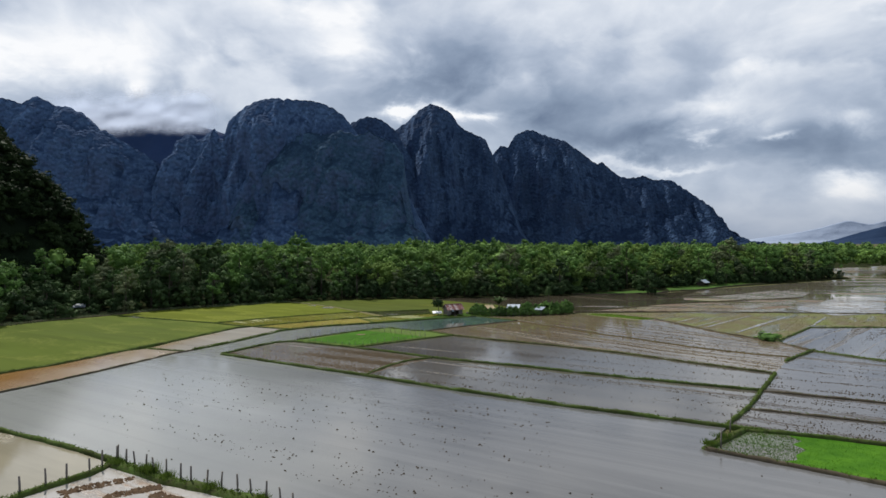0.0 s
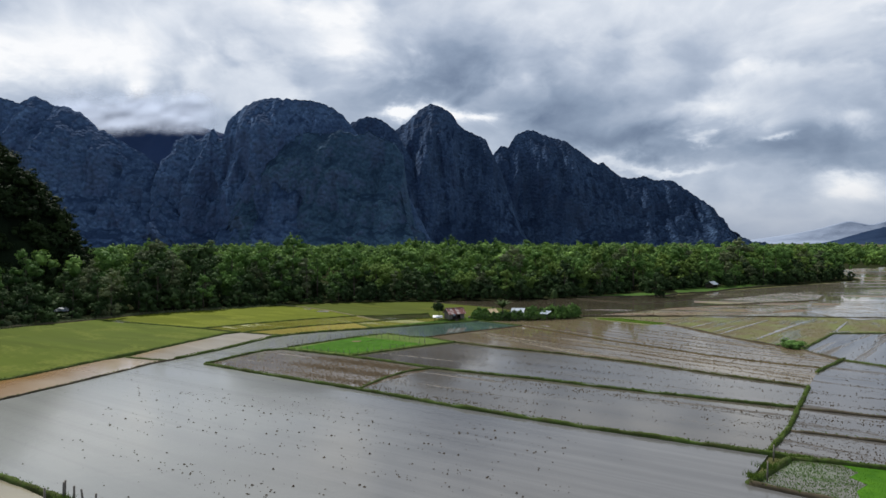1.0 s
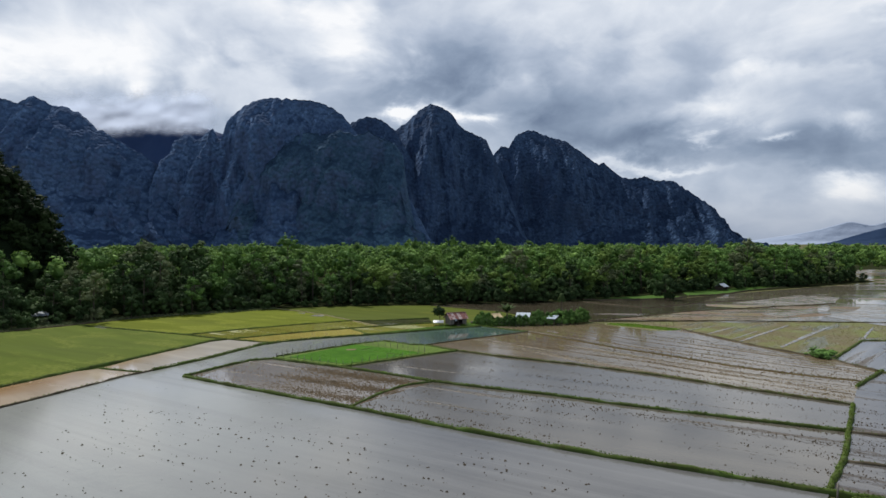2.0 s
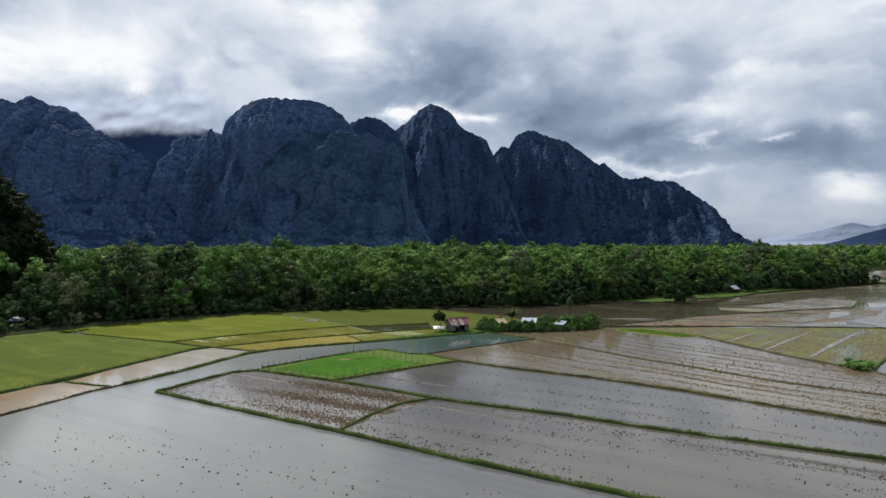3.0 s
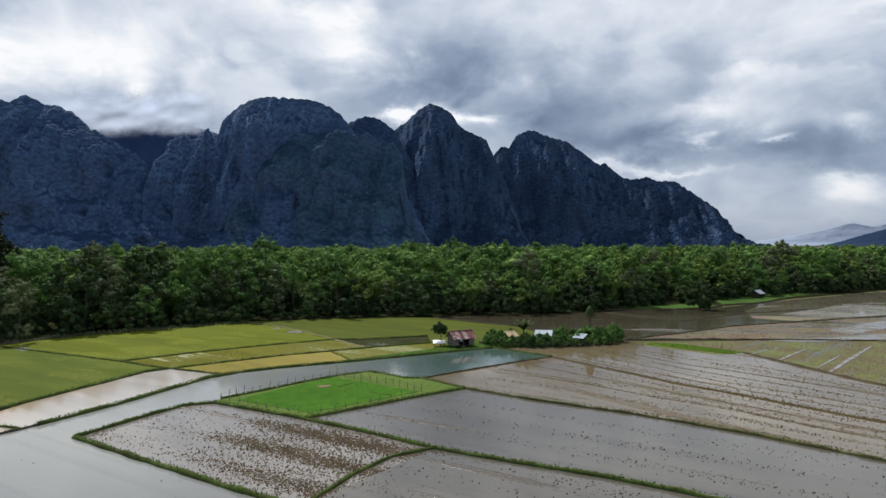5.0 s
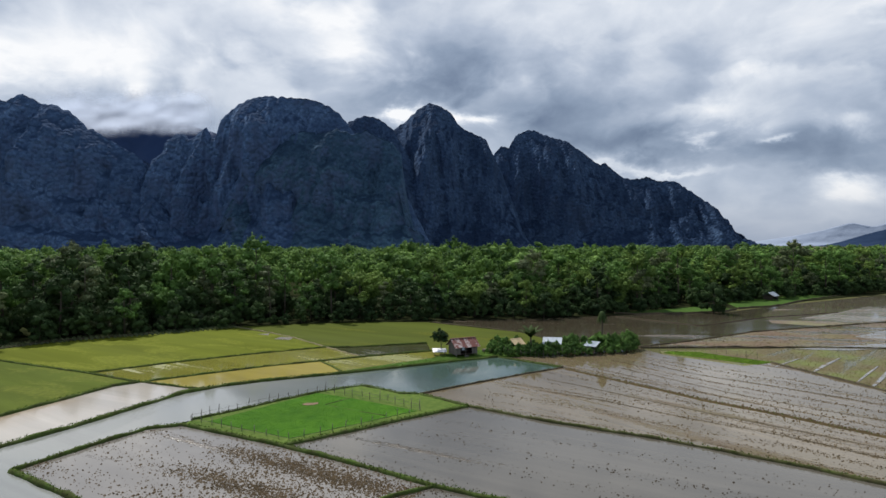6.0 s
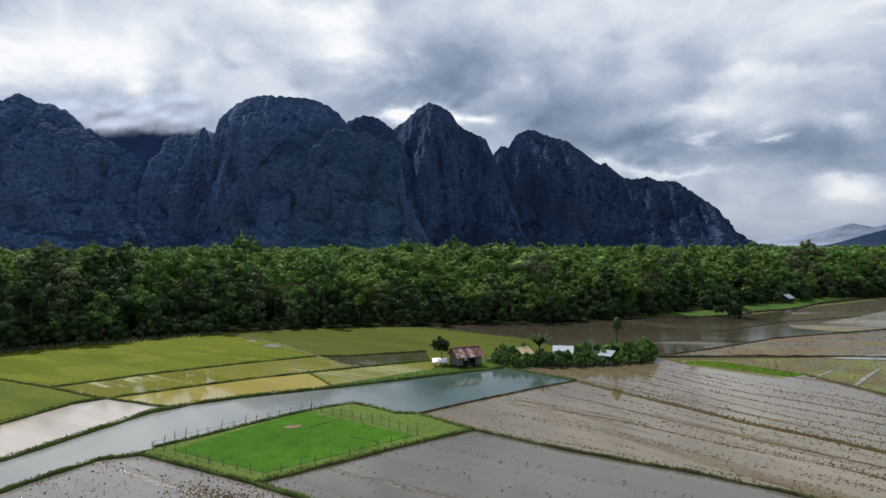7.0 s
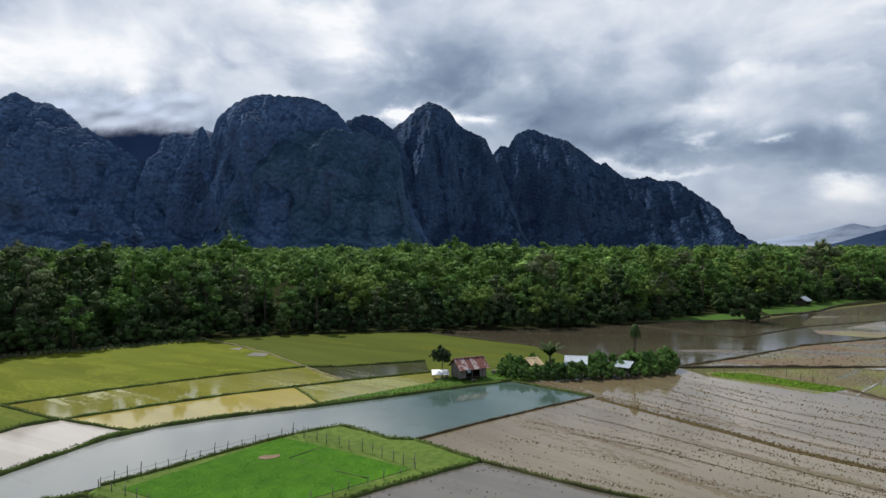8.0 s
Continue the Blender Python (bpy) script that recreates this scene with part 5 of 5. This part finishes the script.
def canopy(name, spots, seed, label, rad=(2.6, 4.4), leaves=26, leaf=0.95, material=None):
    """Crowns without number: each spot (x, y, top) gives a cluster of leaf clumps."""
    L = Leaves(seed)
    r = L.r
    for x, y, top in spots:
        R = r.uniform(*rad)
        L.lobe((x, y, top - R * 0.8), R * 0.8, 9, leaves // 2, leaf * 0.75, r.uniform(0.8, 1.15), 0.62)
        for _ in range(2):
            c = (x + r.normal(0, R * 0.6), y + r.normal(0, R * 0.6), top - R * r.uniform(1.1, 1.9))
            L.lobe(c, R * r.uniform(0.4, 0.6), 4, leaves // 3, leaf * 0.75, 1.0, 0.55)
    ob = new(name, L.mesh(name, material or LEAF_FAR))
    return tagged(ob, label, "forest", kind="stuff")


def back_forest():
    r = np.random.default_rng(40)
    spots = []
    total = len(EDGE_LINE) - 2
    for row in range(30):
        off = 29 + 7.0 * row
        for s in np.arange(r.uniform(0, 8), total, 8.2):
            p = edge_point(s, off)
            spots.append((p.x + r.normal(0, 2.2), p.y + r.normal(0, 2.2), r.normal(13.6, 2.2) + 4.0 * noise.noise((p.x * 0.04, p.y * 0.04, 2.0))))
    canopy("forest_canopy", spots, 41, "dense green forest canopy behind the edge trees")
    spots = []
    for _ in range(600):
        x, y = r.uniform(-500, 900), r.uniform(450, 950)
        spots.append((x, y, r.normal(15.4, 1.5)))
    for _ in range(1100):
        x, y = r.uniform(-480, 330), 300 + 330 * r.random() ** 1.3
        if y > 330 + 0.75 * max(0.0, x):
            spots.append((x, y, r.normal(11.0, 1.5)))
    canopy("far_forest_canopy", spots, 42, "far green forest reaching to the mountain foot", (5, 9), 20, 2.0)
    spots = []
    for _ in range(420):
        t = r.random()
        x, y = 215 + 520 * t + r.normal(0, 6), 330 + 170 * t + abs(r.normal(0, 22))
        spots.append((x, y, r.normal(13.2, 1.8)))
    canopy("far_forest_canopy", spots, 43, "far belt of green trees across the wet plain", (2.6, 4.6), 26, 1.1)
    spots = []
    for _ in range(750):
        p = edge_point(r.uniform(0, len(EDGE_LINE) - 2), r.uniform(7, 42))
        spots.append((p.x, p.y, r.uniform(3.5, 7.0)))
    for _ in range(150):
        spots.append((r.uniform(-160, -92), r.uniform(190, 262), r.uniform(3.5, 8.0)))
    # dark-coloured leaves fill gaps where the floor would look sunlit
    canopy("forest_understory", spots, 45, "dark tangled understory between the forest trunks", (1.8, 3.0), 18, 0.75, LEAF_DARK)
    spots = []
    while len(spots) < 1300:
        x, y = -104 - 130 * r.random() ** 1.5, r.uniform(125, 270)
        h = hill_height(x, y)
        if h > 1:
            spots.append((x, y, h + r.uniform(2.5, 6.5)))
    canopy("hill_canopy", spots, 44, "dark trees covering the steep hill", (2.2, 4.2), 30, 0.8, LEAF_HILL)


back_forest()

# ---- things by the huts ----


def roof_slope(n, wide, long, material, parent, m, name="roof_sheet", waves=5):
    """n corrugated sheets side by side, sloping down from the ridge along -y."""
    w = wide / n
    k = waves * 4
    verts, faces = [], []
    for zoff in (0.0, -0.012):
        for j in (0, 1):
            for i in range(k + 1):
                x = -0.02 + (w + 0.04) * i / k
                verts.append((x, -long * j, 0.025 * math.cos(i / 4 * math.tau) + zoff))
    row = k + 1
    for i in range(k):
        faces.append((i, row + i, row + i + 1, i + 1))
        faces.append((2 * row + i, 2 * row + i + 1, 3 * row + i + 1, 3 * row + i))
    me = mesh_of(name, verts, faces, material, True)
    r = random.Random(len(verts) + n)
    for i in range(n):
        piece(name, me, parent, m @ pose(i * w, r.uniform(-0.05, 0.05), 0.004 * (i % 2), r.uniform(-0.6, 0.6), 0, r.uniform(-0.6, 0.6)))


def farm_hut():
    root = tagged(new("farm_hut"), "small wooden farm hut with a rusty red tin roof", "hut")
    root.matrix_basis = pose(2.5, 149.9, 0.16, 0, 0, 25) @ Matrix.Scale(0.87, 4)
    W, D, E, R = 4.6, 3.4, 2.05, 3.35
    for x in (-W / 2 + 0.1, -0.2, W / 2 - 0.1):
        for y in (-D / 2 + 0.08, D / 2 - 0.08):
            bm = bmesh.new()
            tube(bm, [(x, y, -0.2), (x + 0.02, y, 1.2), (x, y, E + 0.15)], [0.075, 0.07, 0.065], 7)
            part("post", bm, POST, root, smooth=True)
    bm = bmesh.new()
    box(bm, -W / 2, W / 2, -D / 2, D / 2, 0.42, 0.50, bevel=0.01)
    part("floor", bm, DARK_WOOD, root)

    def wall(n, length, x, y, turn, low=0.0, high=E, tilt=False, wood=PLANK):
        w = length / n
        for i in range(n):
            bm = bmesh.new()
            top = high + (0 if not tilt else (R - E) * (1 - abs((i + 0.5) / n * 2 - 1)) * 0.9)
            box(bm, i * w + 0.008, (i + 1) * w - 0.008, -0.015, 0.015, low, top + 0.01 * (i % 3), bevel=0.003)
            ob = part("plank", bm, wood, root)
            ob.matrix_basis = pose(x, y, 0, 0, 0, turn)

    wall(13, D, -W / 2, -D / 2, 90, 0.35, E, True)
    wall(13, D, W / 2, -D / 2, 90, 0.35, E, True)
    wall(18, W, -W / 2, D / 2, 0, 0.35)
    wall(4, 0.95, -W / 2, -D / 2 + 0.02, 0, 0.5, E - 0.05)
    wall(5, 1.1, W / 2 - 1.15, -D / 2 + 0.02, 0, 0.5, E - 0.1)
    # inner wall coloured dark to deepen the shade behind the open front
    wall(12, W - 0.3, -W / 2 + 0.15, 0.6, 0, 0.5, E, False, DARK_WOOD)
    bm = bmesh.new()
    tube(bm, [(-W / 2 - 0.4, 0, R - 0.06), (W / 2 + 0.4, 0, R - 0.06)], [0.06, 0.06], 6)
    part("ridge_pole", bm, POST, root)
    fall = math.hypot(D / 2 + 0.45, R - E + 0.25)
    ang = math.degrees(math.atan2(R - E + 0.25, D / 2 + 0.45))
    roof_slope(6, W + 0.9, fall, RED_SHEET, root, pose(-W / 2 - 0.45, 0, R, ang, 0, 0))
    roof_slope(6, W + 0.9, fall, RED_SHEET, root, pose(W / 2 + 0.45, 0, R, ang, 0, 180))
    bm = bmesh.new()
    box(bm, -W / 2 - 0.45, W / 2 + 0.45, -0.16, 0.16, R + 0.02, R + 0.05, bevel=0.012)
    part("ridge_cap", bm, RED_SHEET, root)
    bm = bmesh.new()
    box(bm, -1.35, -0.75, -D / 2 - 0.5, -D / 2 - 0.46, 1.35, 1.95, bevel=0.01)
    part("hanging_sheet", bm, WHITE_SHEET, root, "pale sheet hung below the eaves")
    bm = bmesh.new()
    box(bm, -0.55, 0.1, -D / 2 - 0.75, -D / 2 - 0.05, 0.18, 0.24, bevel=0.01)
    box(bm, -0.55, -0.48, -D / 2 - 0.75, -D / 2 - 0.05, -0.1, 0.2)
    box(bm, 0.03, 0.1, -D / 2 - 0.75, -D / 2 - 0.05, -0.1, 0.2)
    part("step", bm, PLANK, root)


farm_hut()


def shed(name, x, y, turn, W, D, low, high, material, label, sheets=4):
    """A small open shed: posts, beams and one sloping roof."""
    root = tagged(new(name), label, "shed")
    root.matrix_basis = pose(x, y, 0.16, 0, 0, turn)
    for px, py, h in ((-W / 2, -D / 2, low), (W / 2, -D / 2, low), (-W / 2, D / 2, high), (W / 2, D / 2, high)):
        bm = bmesh.new()
        tube(bm, [(px * 0.9, py * 0.9, -0.2), (px * 0.9, py * 0.9, h)], [0.05, 0.045], 6)
        part("post", bm, POST, root, smooth=True)
    for py, h in ((-D / 2, low), (D / 2, high)):
        bm = bmesh.new()
        tube(bm, [(-W / 2 - 0.1, py * 0.9, h - 0.02), (W / 2 + 0.1, py * 0.9, h - 0.02)], [0.04, 0.04], 6)
        part("beam", bm, POST, root, smooth=True)
    ang = math.degrees(math.atan2(high - low, D))
    roof_slope(sheets, W + 0.4, math.hypot(D, high - low) + 0.4, material, root, pose(-W / 2 - 0.2, D / 2 + 0.2, high + 0.1, ang, 0, 0))
    return root


shed("tarp_shelter", -1.5, 150.2, 4, 2.0, 1.4, 0.55, 0.85, TARP, "low shelter with a white tarp roof beside the farm hut", 2)
shed("tin_shed", 18.2, 152.2, -14, 2.9, 2.4, 1.6, 2.3, WHITE_SHEET, "small shed with a pale grey tin roof behind the hedge", 4)
shed("tin_shed", 24.9, 151.4, -35, 1.9, 1.8, 1.3, 1.8, WHITE_SHEET, "tiny shed with a bright tin roof in the hedge", 3)
shed("thatched_shed", 12.2, 152.2, 20, 1.8, 1.6, 1.5, 2.2, THATCH, "small shed with a tan thatched roof in the hedge", 4)
shed("forest_hut", -98.0, 157.5, 30, 3.2, 2.6, 1.5, 2.2, WHITE_SHEET, "small pale-roofed hut among the dark trees", 4)


def far_hut():
    root = tagged(new("far_hut"), "small gabled hut with a white tin roof on the grass", "hut")
    root.matrix_basis = pose(108.4, 245.0, 0.12, 0, 0, 38)
    W, D, E, R = 3.8, 3.0, 1.7, 2.7
    for x in (-W / 2 + 0.1, W / 2 - 0.1):
        for y in (-D / 2 + 0.08, D / 2 - 0.08):
            bm = bmesh.new()
            tube(bm, [(x, y, -0.2), (x, y, E + 0.1)], [0.07, 0.06], 6)
            part("post", bm, POST, root, smooth=True)
    for x0, x1, y0, y1 in ((-W / 2, W / 2, D / 2 - 0.04, D / 2), (-W / 2, -W / 2 + 0.04, -D / 2, D / 2 - 0.05), (W / 2 - 0.04, W / 2, -D / 2, D / 2 - 0.05)):
        bm = bmesh.new()
        box(bm, x0, x1, y0, y1, 0.3, E, bevel=0.004)
        part("wall", bm, DARK_WOOD, root)
    ang, run = math.degrees(math.atan2(R - E, D / 2)), math.hypot(D / 2, R - E) + 0.45
    roof_slope(4, W + 0.6, run, WHITE_SHEET, root, pose(-W / 2 - 0.3, 0, R + 0.05, ang, 0, 0))
    roof_slope(4, W + 0.6, run, WHITE_SHEET, root, pose(W / 2 + 0.3, 0, R + 0.05, ang, 0, 180))


far_hut()


def log_pile(x, y, turn):
    root = tagged(new("log_pile"), "pile of grey weathered logs lying in the grass", "logs")
    root.matrix_basis = pose(x, y, 0.2, 0, 0, turn)
    r = random.Random(3)
    for i, (py, pz) in enumerate(((0, 0.1), (0.25, 0.1), (0.5, 0.1), (0.12, 0.3), (0.36, 0.3))):
        bm = bmesh.new()
        tube(bm, [(-1.3 + r.uniform(-0.2, 0.2), py, pz), (0, py + 0.03, pz + 0.02), (1.3 + r.uniform(-0.2, 0.2), py, pz)], [0.13, 0.12, 0.1], 7)
        part("log", bm, PLANK, root, smooth=True)


log_pile(7.4, 152.4, -18)


def palm(name, x, y, high, frond, count, droop, label, trunk=0.14, z=0.16, lift=(0.15, 1.1)):
    root = tagged(new(name), label, "palm")
    root.matrix_basis = pose(x, y, z)
    bm = bmesh.new()
    tube(bm, [(0, 0, -0.3), (0.1, 0.05, high * 0.4), (0.15, 0.1, high * 0.75), (0.12, 0.1, high)], [trunk * 1.3, trunk, trunk * 0.85, trunk * 0.7], 8)
    part("trunk", bm, BARK, root, smooth=True)
    r = np.random.default_rng(int(high * 10))
    for k in range(count):
        a = k * 2.4 + r.uniform(-0.2, 0.2)
        rise = r.uniform(*lift)
        verts, faces = [], []
        n = 9
        for i in range(n):
            f = i / (n - 1)
            out = frond * f * math.cos(rise * (1 - 0.3 * f))
            up = frond * (math.sin(rise) * f - droop * f * f)
            w = frond * 0.15 * math.sin(math.pi * (0.08 + 0.9 * f)) + 0.02
            for s in (-1, 0, 1):
                verts.append((math.cos(a) * out - math.sin(a) * s * w, math.sin(a) * out + math.cos(a) * s * w, up - abs(s) * w * (0.35 + 0.3 * (i % 2))))
        for i in range(n - 1):
            for s in (0, 1):
                faces.append((i * 3 + s, i * 3 + s + 1, i * 3 + s + 4, i * 3 + s + 3))
        piece("frond", mesh_of("frond", verts, faces, FROND, True), root, pose(0.12, 0.1, high))
    return root


palm("banana_palm", 14.4, 152.6, 2.6, 3.0, 13, 0.35, "broad-leaved palm with dark upright fronds by the sheds", 0.2, lift=(0.85, 1.5))
palm("tall_palm", 27.8, 155.6, 6.6, 1.5, 18, 2.3, "thin tall palm with hanging fronds behind the hedge", 0.13, lift=(0.8, 1.45))


def hedge():
    r = random.Random(9)
    for i in range(17):
        f = i / 16
        x = 7.5 + 25 * f
        y = 149.9 + 6.4 * abs(f - 0.32) ** 1.2 + r.uniform(-0.4, 0.4)
        plant(BUSH[i % 2], x, y, r.uniform(0.55, 0.8), r.uniform(0, 360), 0.16)
    for i in range(11):
        x = 8.0 + 2.35 * i + r.uniform(-0.6, 0.6)
        plant(BUSH[(i + 1) % 2], x, 154.4 + 0.1 * (i % 3) + 0.09 * (x - 8), r.uniform(0.55, 0.8), r.uniform(0, 360), 0.16)
    # low bushes close the gaps along the front
    for i in range(15):
        x = 8.4 + 1.62 * i + r.uniform(-0.4, 0.4)
        plant(BUSH[i % 2], x, 149.2 + 0.012 * (x - 15) ** 2 + r.uniform(-0.3, 0.3), r.uniform(0.36, 0.52), r.uniform(0, 360), 0.16)
    for x, y, s in ((21.6, 153.2, 0.85), (28.2, 153.6, 0.85), (29.8, 154.4, 0.85), (32.4, 155.6, 0.95), (33.4, 156.2, 0.8)):
        plant(BUSH[0 if x > 33 else 1], x, y, s, r.uniform(0, 360), 0.16)


hedge()
tree("small_tree", 31, 3.9, 1.5, 0.5, 9, 34, 0.24, LEAF_DARK, "small sparse dark tree beside the farm hut", trunk=0.07, group="trees by the huts").matrix_basis = pose(-1.2, 151.4, 0.16)
tree("lone_tree", 32, 5.6, 2.0, 0.08, 16, 60, 0.36, LEAF_DARK, "lone round dark tree standing at the water", trunk=0.14, group="lone trees").matrix_basis = pose(73.3, 210.2, 0.1) @ Matrix.Scale(1.45, 4)
tree("lone_shrub", 33, 2.0, 2.2, 0.1, 10, 46, 0.3, LEAF, "low green shrub on a bund", "shrub", trunk=0.06, group="lone trees").matrix_basis = pose(62.4, 113.0, 0.0) @ Matrix.Diagonal((1.1, 1.1, 0.5, 1))


def stick_fence(line, gap, high, label, group, seed, rails=(0.35, 0.7), thick=0.042, uneven=0.25):
    """Thin posts of uneven height with thin rails tied between them."""
    r = random.Random(seed)
    root = tagged(new("stick_fence"), label, "fence", group)
    pts = resample([(x, y, 0) for x, y in line], gap)
    tops = []
    for p in pts:
        h = high * r.uniform(1 - uneven, 1 + uneven)
        p = p + Vector((r.uniform(-0.12, 0.12), r.uniform(-0.12, 0.12), 0))
        tops.append((p, h))
        bm = bmesh.new()
        tube(bm, [(p.x, p.y, -0.3), (p.x + r.uniform(-0.03, 0.03), p.y, h * 0.5), (p.x + r.uniform(-0.07, 0.07), p.y + r.uniform(-0.07, 0.07), h)], [thick, thick * 0.92, thick * 0.8], 6)
        part("post", bm, POST, root, smooth=True)
    for (p, h), (q, g) in zip(tops, tops[1:]):
        for k in rails:
            bm = bmesh.new()
            tube(bm, [(p.x, p.y, high * k), ((p.x + q.x) / 2, (p.y + q.y) / 2, high * k - r.uniform(0.02, 0.08)), (q.x, q.y, high * k)], [0.013, 0.013, 0.013], 4)
            part("rail", bm, POST, root)
    return root


stick_fence([(-28.2, 113.0), (-24.5, 117), (-21, 121), (-16.2, 125.4)], 1.2, 1.05, "grey stick fence along the channel side of the nursery bed", "fences round the nursery bed", 1)
stick_fence([(-16.2, 125.4), (-13.4, 123.7), (-8.7, 120.7), (-3.6, 116.6)], 1.4, 1.15, "grey stick fence along the grassy side of the nursery bed", "fences round the nursery bed", 2)
stick_fence([(-3.6, 116.6), (-7.2, 113.2), (-15.9, 106.4), (-28.2, 113.0)], 1.6, 0.8, "thin stick fence along the paddy side of the nursery bed", "fences round the nursery bed", 3, (0.4,))
stick_fence([(-36, 36.5), (-31.6, 43.6), (-28.8, 47.6), (-28.1, 50.3)], 1.75, 1.55, "post fence of grey stakes along a grassy bund", "post fences by the pond", 4, (), 0.09, 0.06)
stick_fence([(-28.1, 50.3), (-22.3, 46.9), (-14.2, 43.4), (-8, 39), (0, 34)], 1.45, 1.55, "post fence of grey stakes on a grassy bund", "post fences by the pond", 5, (), 0.09, 0.06)

stick_fence([(9.5, 149.9), (13, 149.0), (17, 148.8), (21.5, 149.3), (26.5, 151.2), (31, 153.8)], 0.75, 1.25, "close fence of grey stakes before the hedge", "fences by the huts", 6, (0.55,))
stick_fence([(36.6, 155.4), (44, 153.9), (48, 150.5), (51, 146.5)], 1.6, 1.1, "thin stick fence along the green seedling strip", "fences by the huts", 7, (0.7,))


def stake(x, y, high):
    bm = bmesh.new()
    tube(bm, [(x, y, -0.3), (x + 0.02, y, high * 0.5), (x + 0.06, y + 0.03, high)], [0.07, 0.065, 0.05], 7)
    tagged(part("stake", bm, POST, smooth=True), "single grey wooden stake standing on a bund", "stake")


stake(25.4, 53.6, 1.7)
stake(28.6, 58.4, 1.3)

# the first tree of each kind stands among its copies
r0 = random.Random(77)
for i, kind in enumerate([*KINDS, *SHRUBS, *BUSH]):
    p = edge_point(40 + 27 * i, 12 + (i % 3) * 4)
    if kind in BUSH:
        p = Vector((9.0 if kind == BUSH[0] else 27.0, 154.0, 0.16))
    kind.matrix_basis = pose(p.x, p.y, p.z, 0, 0, r0.uniform(0, 360)) @ Matrix.Scale(0.9, 4)
